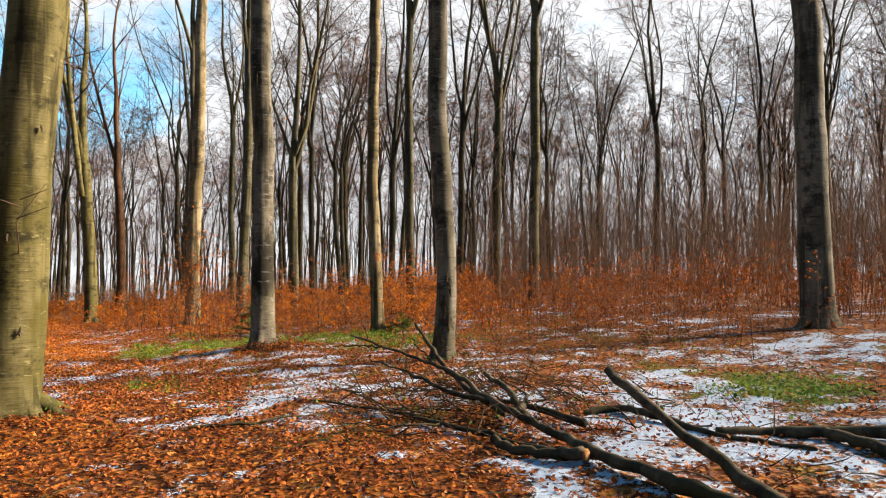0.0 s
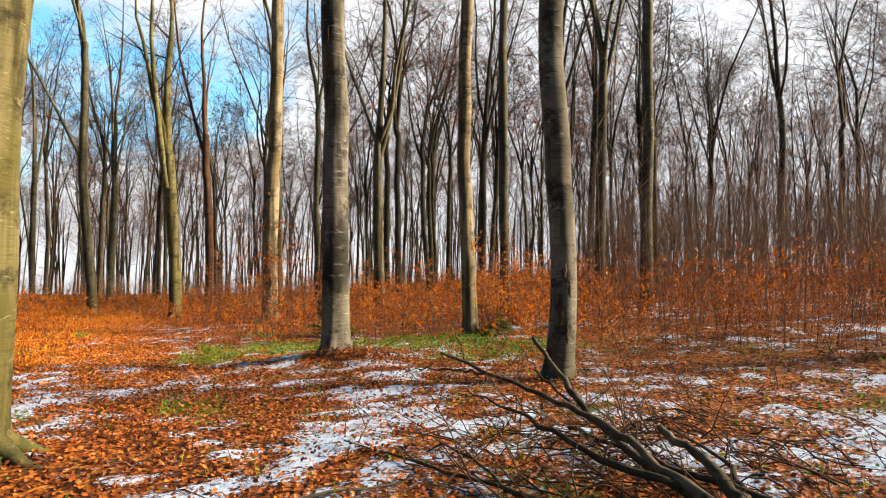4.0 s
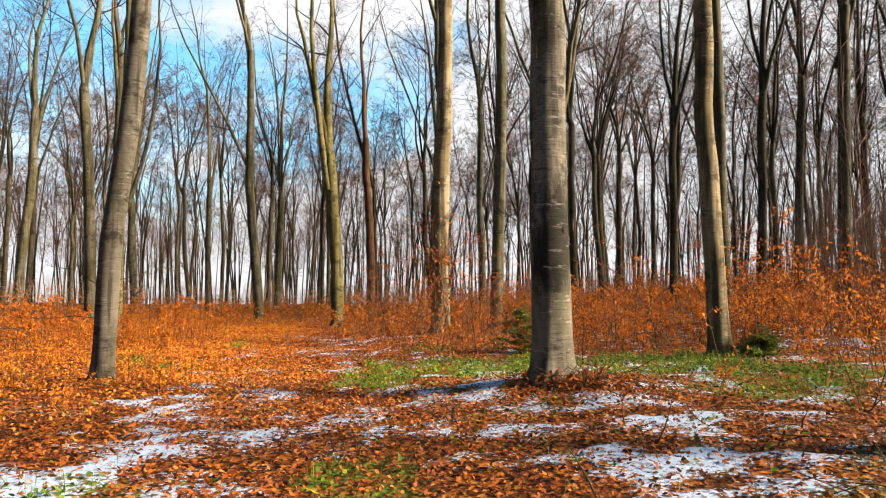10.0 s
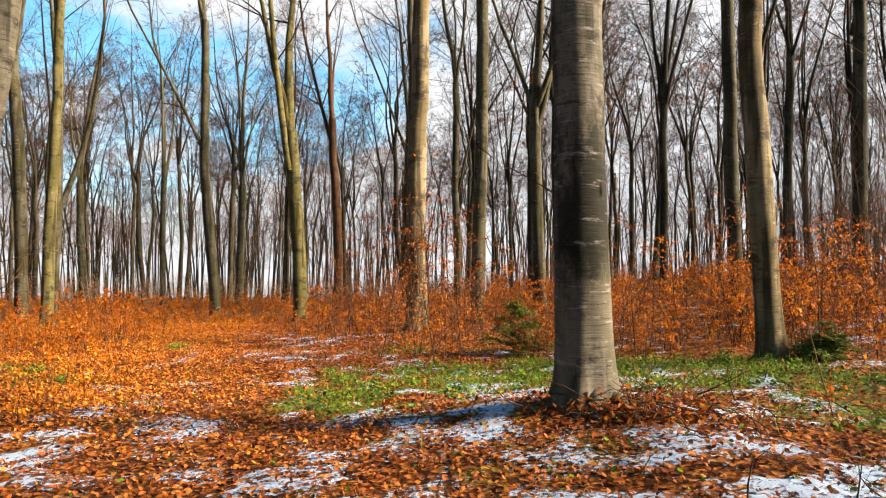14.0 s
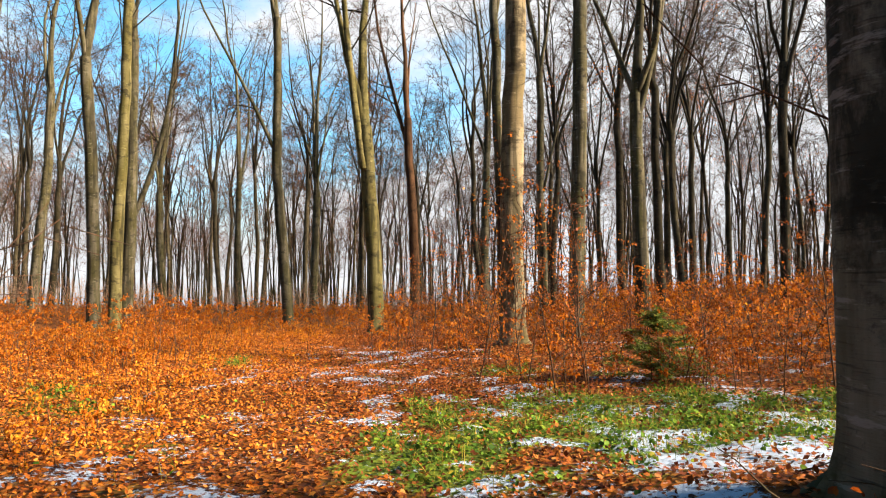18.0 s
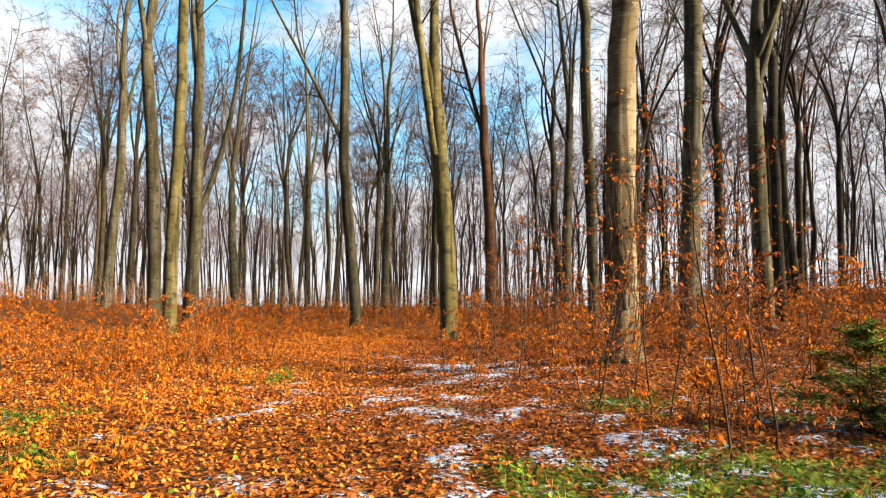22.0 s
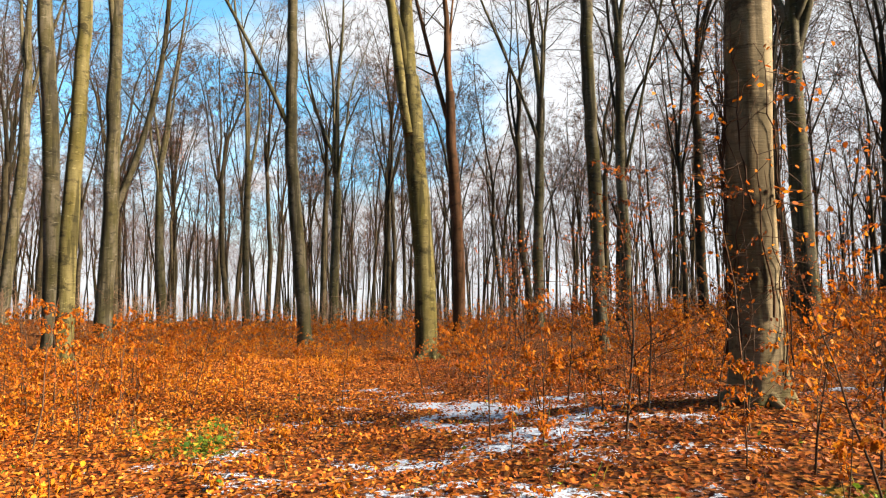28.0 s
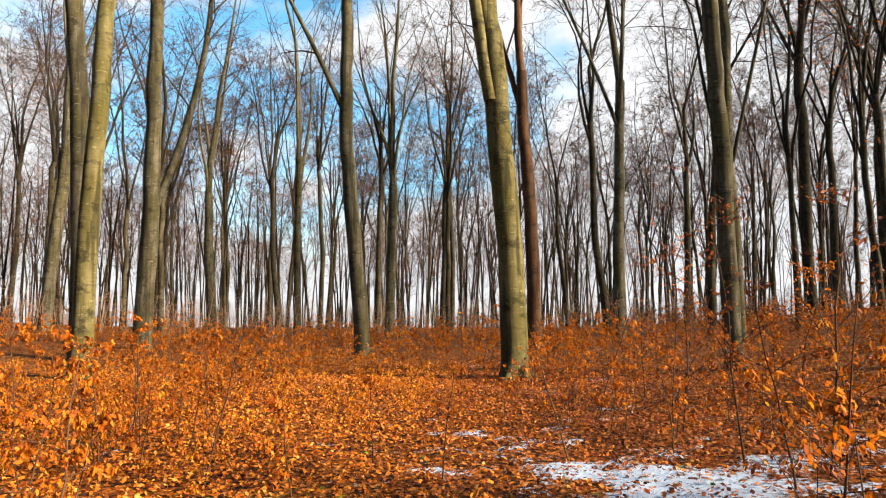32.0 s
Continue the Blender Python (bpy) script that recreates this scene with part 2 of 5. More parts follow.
def sticks(p0, p1, r0, r1):
    """Many straight three-sided twigs at once."""
    ax = (p1 - p0) / (np.linalg.norm(p1 - p0, axis=1)[:, None] + 1e-9)
    u = np.cross(ax, np.array((0.31, 0.95, 0.05)))
    u /= np.linalg.norm(u, axis=1)[:, None] + 1e-9
    w = np.cross(u, ax)
    ang = np.arange(3) * 2 * math.pi / 3
    ring = np.cos(ang)[None, :, None] * u[:, None] + np.sin(ang)[None, :, None] * w[:, None]
    v = np.concatenate([p0[:, None] + r0 * ring, p1[:, None] + r1 * ring], 1)
    q = np.array([(0, 3, 4, 1), (1, 4, 5, 2), (2, 5, 3, 0)])[None] + (np.arange(len(p0)) * 6)[:, None, None]
    return v.reshape(-1, 3), q.reshape(-1, 4)


def curve_points(p0, direction, length, n, bend, rnd, up=0.0):
    """A wandering line from p0; up pulls it towards the zenith."""
    d = np.asarray(direction, float)
    d = d / np.linalg.norm(d)
    pts, p = [np.asarray(p0, float)], np.asarray(p0, float)
    for k in range(n - 1):
        d = d + rnd.normal(0, bend, 3) + np.array((0, 0, up))
        d = d / np.linalg.norm(d)
        p = p + d * length / (n - 1)
        pts.append(p)
    return np.array(pts)


LEAF = np.array([(0, 0, 0), (-0.30, 0.32, 0.10), (-0.24, 0.72, 0.09), (0, 1, 0.0), (0.24, 0.72, 0.09), (0.30, 0.32, 0.10)])
LEAF_Q = np.array([(0, 3, 2, 1), (0, 5, 4, 3)])
SMALL = np.array([(0, 0, 0), (-0.33, 0.5, 0.08), (0, 1, 0), (0.33, 0.5, 0.08)])


def leaves(pos, size, rnd, flat=0.35, droop=None, shape=LEAF):
    """Folded leaves at pos, turned at random; flat: how far they tilt (radians, spread)."""
    n = len(pos)
    yaw = rnd.uniform(0, 2 * math.pi, n)
    pit = rnd.normal(0 if droop is None else droop, flat, n)
    rol = rnd.normal(0, flat, n)
    fold = rnd.uniform(-0.6, 1.6, n)
    v = np.repeat(shape[None], n, 0) * size[:, None, None]
    v[:, :, 2] *= fold[:, None]
    cr, sr, cp, sp, cy, sy = np.cos(rol), np.sin(rol), np.cos(pit), np.sin(pit), np.cos(yaw), np.sin(yaw)
    x, y, z = v[..., 0], v[..., 1], v[..., 2]
    x, z = x * cr[:, None] + z * sr[:, None], -x * sr[:, None] + z * cr[:, None]
    y, z = y * cp[:, None] - z * sp[:, None], y * sp[:, None] + z * cp[:, None]
    x, y = x * cy[:, None] - y * sy[:, None], x * sy[:, None] + y * cy[:, None]
    v = np.stack([x, y, z], -1) + np.asarray(pos)[:, None]
    k = len(shape)
    q = ((LEAF_Q if k == 6 else np.array([(0, 3, 2, 1)]))[None] + (np.arange(n) * k)[:, None, None]).reshape(-1, 4)
    return v.reshape(-1, 3), q


# ---- materials ----
def material(name):
    m = bpy.data.materials.new(name)
    m.use_nodes = True
    m.node_tree.nodes.clear()
    return m, m.node_tree.nodes, m.node_tree.links


def node(nodes, kind, **values):
    n = nodes.new(kind)
    for k, v in values.items():
        n.inputs[k.replace("_", " ")].default_value = v
    return n


def ramp(nodes, links, source, stops):
    r = nodes.new("ShaderNodeValToRGB")
    el = r.color_ramp.elements
    while len(el) < len(stops):
        el.new(0.5)
    for k, (p, c) in enumerate(stops):
        el[k].position = p
        el[k].color = (*c, 1) if len(c) == 3 else c
    links.new(source, r.inputs["Fac"])
    return r.outputs["Color"]


def mix(nodes, links, fac, a, b, kind="MIX"):
    m = nodes.new("ShaderNodeMixRGB")
    m.blend_type = kind
    for k, v in enumerate((fac, a, b)):
        if isinstance(v, bpy.types.NodeSocket):
            links.new(v, m.inputs[k])
        elif k == 0:
            m.inputs[0].default_value = v
        else:
            m.inputs[k].default_value = (*v, 1)
    return m.outputs["Color"]


def bark(name, pale, olive, dark, mossy=0.5, streak=1.0, stain_shade=0.0):
    """Smooth beech bark: broad blotches, thin cross lines, pale lichen dashes, dark runs and a mossy foot."""
    m, n, l = material(name)
    out = n.new("ShaderNodeOutputMaterial")
    pale, olive, dark = ([k * v for k, v in zip((0.51, 0.465, 0.44), c)] for c in (pale, olive, dark))
    b = node(n, "ShaderNodeBsdfPrincipled", Roughness=0.9, Specular_IOR_Level=0.06)
    co = n.new("ShaderNodeTexCoord")
    info = n.new("ShaderNodeObjectInfo")

    def cloud(scale, detail=4.0, rough=0.6):
        mp = n.new("ShaderNodeMapping")
        mp.inputs["Scale"].default_value = scale
        l.new(co.outputs["Object"], mp.inputs["Vector"])
        shift = n.new("ShaderNodeCombineXYZ")
        l.new(info.outputs["Random"], shift.inputs[2])
        times = n.new("ShaderNodeVectorMath")
        times.operation = "MULTIPLY_ADD"
        times.inputs[1].default_value = (0, 0, 37)
        l.new(shift.outputs[0], times.inputs[0])
        l.new(mp.outputs[0], times.inputs[2])
        t = node(n, "ShaderNodeTexNoise", Scale=1.0, Detail=detail, Roughness=rough)
        l.new(times.outputs[0], t.inputs["Vector"])
        return t.outputs["Fac"]

    def mask(source, lo, hi, top):
        return ramp(n, l, source, [(lo, (0, 0, 0)), (hi, (top, top, top))])

    big, lines, dash = cloud((1.6, 1.6, 0.9)), cloud((3.2, 3.2, 48.0), 3.0), cloud((5.0, 5.0, 19.0), 5.0, 0.65)
    runs, blot, fine = cloud((8.0, 8.0, 0.7)), cloud((2.6, 2.6, 3.6), 6.0, 0.7), cloud((38.0, 38.0, 38.0), 3.0, 0.7)
    col = mix(n, l, mask(big, 0.43, 0.57, 1.0), pale, olive)
    col = mix(n, l, mask(runs, 0.46, 0.62, 0.95 * mossy), col, (olive[0] * 0.62, olive[1] * 0.70, olive[2] * 0.45))
    col = mix(n, l, mask(blot, 0.52, 0.63, 0.85), col, (dark[0] * 1.6, dark[1] * 1.6, dark[2] * 1.5))
    col = mix(n, l, mask(lines, 0.57, 0.70, 0.5 * streak), col, dark)
    col = mix(n, l, mask(dash, 0.615, 0.655, 0.85 * mossy), col, (pale[0] * 2.0, pale[1] * 2.1, pale[2] * 2.4))
    col = mix(n, l, mask(fine, 0.58, 0.72, 0.35), col, dark)
    # wet dark runs down the trunk
    dark_noise = cloud((4.5, 4.5, 0.32), 5.0, 0.6)
    col = mix(n, l, mask(dark_noise, 0.53, 0.60, 0.7), col, (dark[0] * 1.5, dark[1] * 1.5, dark[2] * 1.3))
    sep = n.new("ShaderNodeSeparateXYZ")
    l.new(co.outputs["Object"], sep.inputs[0])
    if stain_shade:                                  # a sooty run of algae above the pale foot, with trunk shade painted in
        low = n.new("ShaderNodeMapRange")
        low.interpolation_type = "SMOOTHSTEP"
        for key, val in (("From Min", 0.35), ("From Max", 1.6), ("To Min", -0.22), ("To Max", 0.12)):
            low.inputs[key].default_value = val
        l.new(sep.outputs[2], low.inputs["Value"])
        high = n.new("ShaderNodeMapRange")
        for key, val in (("From Min", 1.9), ("From Max", 3.4), ("To Min", 0.0), ("To Max", -0.16)):
            high.inputs[key].default_value = val
        l.new(sep.outputs[2], high.inputs["Value"])
        total = cloud((2.2, 2.2, 0.8), 6.0, 0.7)
        for source in (low.outputs["Result"], high.outputs["Result"]):
            more = n.new("ShaderNodeMath")
            l.new(total, more.inputs[0])
            l.new(source, more.inputs[1])
            total = more.outputs[0]
        col = mix(n, l, mask(total, 0.47, 0.60, stain_shade), col, (dark[0] * 1.2, dark[1] * 1.2, dark[2] * 1.1))
        chalk = cloud((2.4, 2.4, 13.0), 5.0, 0.7)
        col = mix(n, l, mask(chalk, 0.59, 0.66, 0.5), col, (pale[0] * 1.9, pale[1] * 1.9, pale[2] * 2.3))
    foot = n.new("ShaderNodeMath")
    foot.operation = "MULTIPLY_ADD"
    foot.inputs[1].default_value = -0.55
    l.new(sep.outputs[2], foot.inputs[0])
    l.new(blot, foot.inputs[2])
    col = mix(n, l, mask(foot.outputs[0], 0.44, 0.56, 0.8 * mossy), col, (0.045, 0.042, 0.008))
    vary = n.new("ShaderNodeHueSaturation")
    mm = n.new("ShaderNodeMapRange")
    mm.inputs["To Min"].default_value, mm.inputs["To Max"].default_value = 0.75, 1.2
    l.new(info.outputs["Random"], mm.inputs["Value"])
    l.new(mm.outputs["Result"], vary.inputs["Value"])
    l.new(col, vary.inputs["Color"])
    l.new(vary.outputs["Color"], b.inputs["Base Color"])
    bump = node(n, "ShaderNodeBump", Strength=0.75, Distance=0.008)
    add = n.new("ShaderNodeMath")
    add.operation = "ADD"
    l.new(lines, add.inputs[0])
    l.new(blot, add.inputs[1])
    l.new(add.outputs[0], bump.inputs["Height"])
    l.new(bump.outputs["Normal"], b.inputs["Normal"])
    l.new(b.outputs["BSDF"], out.inputs["Surface"])
    return m


def leaf_material(name, stops, glow=0.35, rough=0.6, damp_shade=0.0):
    """Dead or green leaves; the colour changes from leaf to leaf."""
    m, n, l = material(name)
    stops = [(p, (0.66 * c[0], 0.56 * c[1], 0.52 * c[2])) for p, c in stops]
    out = n.new("ShaderNodeOutputMaterial")
    b = node(n, "ShaderNodeBsdfPrincipled", Roughness=rough, Specular_IOR_Level=0.1)
    t = n.new("ShaderNodeBsdfTranslucent")
    mixer = n.new("ShaderNodeMixShader")
    mixer.inputs[0].default_value = glow
    geo = n.new("ShaderNodeNewGeometry")
    co = n.new("ShaderNodeTexCoord")
    spots = node(n, "ShaderNodeTexNoise", Scale=55.0, Detail=2.0)
    l.new(co.outputs["Object"], spots.inputs["Vector"])
    col = ramp(n, l, geo.outputs["Random Per Island"], stops)
    col = mix(n, l, ramp(n, l, spots.outputs["Fac"], [(0.5, (0, 0, 0)), (0.75, (0.55, 0.55, 0.55))]), col, (0.08, 0.03, 0.01) if stops[0][1][0] > stops[0][1][1] else (0.02, 0.05, 0.01))
    # damp patches, with the litter's shade put into the same dark colour
    if damp_shade:
        dark_noise = node(n, "ShaderNodeTexNoise", Scale=0.75, Detail=5.0, Roughness=0.65)
        l.new(co.outputs["Object"], dark_noise.inputs["Vector"])
        col = mix(n, l, ramp(n, l, dark_noise.outputs["Fac"], [(0.46, (0, 0, 0)), (0.66, (damp_shade, damp_shade, damp_shade))]), col, (0.045, 0.014, 0.006))
    l.new(col, b.inputs["Base Color"])
    l.new(col, t.inputs["Color"])
    l.new(b.outputs["BSDF"], mixer.inputs[1])
    l.new(t.outputs["BSDF"], mixer.inputs[2])
    l.new(mixer.outputs[0], out.inputs["Surface"])
    return m


def ground_material():
    m, n, l = material("forest_floor")
    out = n.new("ShaderNodeOutputMaterial")
    b = node(n, "ShaderNodeBsdfPrincipled", Roughness=0.85, Specular_IOR_Level=0.06)
    co = n.new("ShaderNodeTexCoord")
    P = co.outputs["Object"]
    cell = node(n, "ShaderNodeTexVoronoi", Scale=17.0, Randomness=1.0)
    l.new(P, cell.inputs["Vector"])
    sep = n.new("ShaderNodeSeparateColor")
    l.new(cell.outputs["Color"], sep.inputs[0])
    litter = ramp(n, l, sep.outputs[0], [(0.0, (0.012, 0.004, 0.002)), (0.3, (0.04, 0.011, 0.003)), (0.6, (0.12, 0.032, 0.004)), (0.88, (0.21, 0.062, 0.007)), (1.0, (0.18, 0.075, 0.016))])
    broad = node(n, "ShaderNodeTexNoise", Scale=0.55, Detail=5.0, Roughness=0.6)
    l.new(P, broad.inputs["Vector"])
    litter = mix(n, l, ramp(n, l, broad.outputs["Fac"], [(0.5, (0, 0, 0)), (0.75, (0.6, 0.6, 0.6))]), litter, (0.09, 0.032, 0.012))
    fine = node(n, "ShaderNodeTexNoise", Scale=12.0, Detail=5.0, Roughness=0.7)
    l.new(P, fine.inputs["Vector"])
    at_g = n.new("ShaderNodeAttribute")
    at_g.attribute_name = "green"
    at_s = n.new("ShaderNodeAttribute")
    at_s.attribute_name = "snow"

    def edge(att, lo, hi, amount):
        k = node(n, "ShaderNodeMath")
        k.operation = "MULTIPLY_ADD"
        l.new(fine.outputs["Fac"], k.inputs[0])
        k.inputs[1].default_value = amount
        l.new(att.outputs["Fac"], k.inputs[2])
        return ramp(n, l, k.outputs[0], [(lo, (0, 0, 0)), (hi, (1, 1, 1))])

    moss = ramp(n, l, fine.outputs["Fac"], [(0.35, (0.022, 0.036, 0.004)), (0.55, (0.07, 0.085, 0.008)), (0.75, (0.15, 0.09, 0.012))])
    col = mix(n, l, edge(at_g, 0.42, 0.72, 0.55), litter, moss)
    speck = node(n, "ShaderNodeTexNoise", Scale=17.0, Detail=5.0, Roughness=0.72)
    l.new(P, speck.inputs["Vector"])
    grain = node(n, "ShaderNodeMath")
    grain.operation = "MULTIPLY_ADD"
    l.new(speck.outputs["Fac"], grain.inputs[0])
    grain.inputs[1].default_value, grain.inputs[2].default_value = 2.1, -1.13
    both = node(n, "ShaderNodeMath")
    both.operation = "ADD"
    l.new(grain.outputs[0], both.inputs[0])
    l.new(at_s.outputs["Fac"], both.inputs[1])
    snow = ramp(n, l, both.outputs[0], [(0.49, (0, 0, 0)), (0.60, (1, 1, 1))])
    col = mix(n, l, snow, col, (0.25, 0.282, 0.34))
    l.new(col, b.inputs["Base Color"])
    bump = node(n, "ShaderNodeBump", Strength=0.8, Distance=0.03)
    h = mix(n, l, snow, cell.outputs["Distance"], fine.outputs["Fac"])
    l.new(h, bump.inputs["Height"])
    l.new(bump.outputs["Normal"], b.inputs["Normal"])
    l.new(b.outputs["BSDF"], out.inputs["Surface"])
    return m


BARK_A = bark("beech_bark", (0.155, 0.137, 0.093), (0.095, 0.082, 0.04), (0.02, 0.018, 0.013), 0.75)
BARK_S = bark("stain_shade_bark", (0.225, 0.20, 0.155), (0.14, 0.122, 0.085), (0.02, 0.019, 0.015), 0.45, 1.2, 0.88)
BARK_M = bark("mottled_bark", (0.21, 0.188, 0.145), (0.12, 0.105, 0.074), (0.018, 0.016, 0.013), 0.45, 1.5)
BARK_D = bark("weathered_bark", (0.16, 0.085, 0.045), (0.11, 0.055, 0.025), (0.03, 0.018, 0.012), 0.3)
BARK_C = bark("algae_bark", (0.185, 0.16, 0.068), (0.118, 0.10, 0.032), (0.02, 0.018, 0.010), 0.6)
BARK_P = bark("pale_bark", (0.27, 0.22, 0.135), (0.17, 0.13, 0.07), (0.03, 0.024, 0.015), 0.5)
# wood and limb bark darkened, the crowns' shade put into the colour
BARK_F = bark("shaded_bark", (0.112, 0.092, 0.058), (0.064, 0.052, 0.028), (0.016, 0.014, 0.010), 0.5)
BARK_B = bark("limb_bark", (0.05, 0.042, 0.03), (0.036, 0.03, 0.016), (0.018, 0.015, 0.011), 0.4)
TWIG = bark("twig_bark", (0.135, 0.072, 0.040), (0.085, 0.047, 0.027), (0.04, 0.03, 0.025), 0.2)
ROD = bark("young_stem_bark", (0.42, 0.275, 0.19), (0.28, 0.17, 0.105), (0.15, 0.09, 0.06), 0.2)
DEADWOOD = bark("dead_wood", (0.165, 0.122, 0.08), (0.088, 0.068, 0.04), (0.02, 0.017, 0.014), 0.5)
CUT_WOOD = bark("cut_wood", (0.55, 0.32, 0.15), (0.45, 0.24, 0.10), (0.25, 0.12, 0.05), 0.2)
DEAD_LEAF = leaf_material("fallen_beech_leaf", [(0.0, (0.04, 0.010, 0.003)), (0.25, (0.17, 0.038, 0.008)), (0.55, (0.34, 0.088, 0.014)), (0.88, (0.52, 0.17, 0.026)), (1.0, (0.50, 0.24, 0.06))], 0.2, damp_shade=0.6)
# brighter copy of the litter leaf, with sunlight put into its colour
SUNLIT_LEAF = leaf_material("sunlit_beech_leaf", [(0.0, (0.10, 0.024, 0.004)), (0.25, (0.36, 0.088, 0.006)), (0.6, (0.68, 0.215, 0.018)), (0.9, (0.84, 0.33, 0.04)), (1.0, (0.72, 0.38, 0.10))], 0.25, damp_shade=0.3)
SAP_LEAF = leaf_material("withered_sapling_leaf", [(0.0, (0.26, 0.055, 0.005)), (0.4, (0.50, 0.135, 0.007)), (0.8, (0.63, 0.22, 0.012)), (1.0, (0.70, 0.32, 0.025))], 0.5)
GOLD_LEAF = leaf_material("golden_seedling_leaf", [(0.0, (0.40, 0.10, 0.006)), (0.4, (0.66, 0.21, 0.010)), (0.8, (0.80, 0.34, 0.020)), (1.0, (0.85, 0.46, 0.04))], 0.45)
# redder, darker sapling leaf, the right side's half shade put into its colour
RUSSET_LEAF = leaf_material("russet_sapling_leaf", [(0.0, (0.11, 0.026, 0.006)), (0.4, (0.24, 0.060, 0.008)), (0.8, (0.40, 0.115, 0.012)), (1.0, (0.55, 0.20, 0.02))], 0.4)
GREEN_LEAF = leaf_material("green_undergrowth_leaf", [(0.0, (0.028, 0.075, 0.010)), (0.45, (0.085, 0.19, 0.016)), (0.85, (0.20, 0.35, 0.026)), (1.0, (0.34, 0.30, 0.03))], 0.35)
GRASS = leaf_material("grass_blade", [(0.0, (0.05, 0.085, 0.010)), (0.5, (0.15, 0.21, 0.018)), (1.0, (0.50, 0.40, 0.05))], 0.3)
NEEDLE = leaf_material("spruce_needle", [(0.0, (0.05, 0.09, 0.02)), (0.6, (0.15, 0.23, 0.04)), (1.0, (0.30, 0.34, 0.06))], 0.2)
FLOOR = ground_material()

# ---- ground ----


def ruler(lo, hi, fine, far):
    mid = np.arange(lo, hi + 1e-6, fine)
    out, s, p = [], fine, hi
    while p < far:
        s *= 1.16
        p += s
        out.append(p)
    low, s, p = [], fine, lo
    while p > -far:
        s *= 1.16
        p -= s
        low.append(p)
    return np.concatenate([low[::-1], mid, out])


gx, gy = ruler(-17.0, 7.0, 0.115, 900), ruler(2.0, 28.0, 0.115, 900)
GX, GY = np.meshgrid(gx, gy)
snow_v, green_v = snow_at(GX, GY), green_at(GX, GY)
GZ = ground_z(GX, GY) + 0.018 * step(snow_v, 0.45, 0.58)
nx, ny = len(gx), len(gy)
ii, jj = np.meshgrid(np.arange(ny - 1), np.arange(nx - 1), indexing="ij")
gq = np.stack([ii * nx + jj, ii * nx + jj + 1, (ii + 1) * nx + jj + 1, (ii + 1) * nx + jj], -1).reshape(-1, 4)
g_me = quad_mesh("ground", np.stack([GX, GY, GZ], -1).reshape(-1, 3), gq)
for key, val in (("snow", snow_v), ("green", green_v)):
    g_me.attributes.new(key, "FLOAT", "POINT").data.foreach_set("value", val.ravel().astype(np.float32))
ground = part("ground", g_me, FLOOR)
tagged(ground, "forest floor of orange beech litter with patches of snow and moss", "ground", kind="structure")


# ---- trees ----
def trunk_shape(seed, flare, cleft=None):
    rnd = np.random.default_rng(seed)
    ph, ph2, k = rnd.uniform(0, 6.28), rnd.uniform(0, 6.28), rnd.integers(4, 6)

    def shape(pts, ang):
        h = np.maximum(pts[:, 2:3], -0.1)
        lobe = np.clip(0.5 + 0.5 * np.cos(k * ang[None] + ph), 0, 1) ** 1.6
        root = flare * np.exp(-h / 0.17) * (0.15 + 1.25 * lobe) + 0.09 * np.exp(-h / 0.7) * lobe
        wob = 0.035 * np.cos(2 * ang[None] + ph2 + h * 0.35) + 0.02 * np.cos(3 * ang[None] - h * 0.8) + 0.025 * np.sin(h * 2.1 + ph)
        if cleft is not None:                  # a groove running up from the foot
            turn = np.angle(np.exp(1j * (ang - cleft)))[None]
            root = root - 0.20 * np.exp(-(turn / 0.20) ** 2) * np.exp(-h / 0.9)
        return 1 + root + wob
    return shape


def bend_line(bend, h, side):
    """Offsets of a trunk's axis at the heights h, out of (height, offset) pairs seen from one side."""
    hs, os = [p[0] for p in bend], [p[1] for p in bend]
    o = np.interp(h, hs, os)
    if len(bend) > 1:
        slope = (os[-1] - os[-2]) / (hs[-1] - hs[-2])
        o = o + np.where(h > hs[-1], (h - hs[-1]) * slope * 0.5, 0)
    k = np.array([0.25, 0.5, 0.25])
    o = np.convolve(np.pad(o, 1, "edge"), k, "valid")
    return np.stack([o * side[0], o * side[1], h], 1)


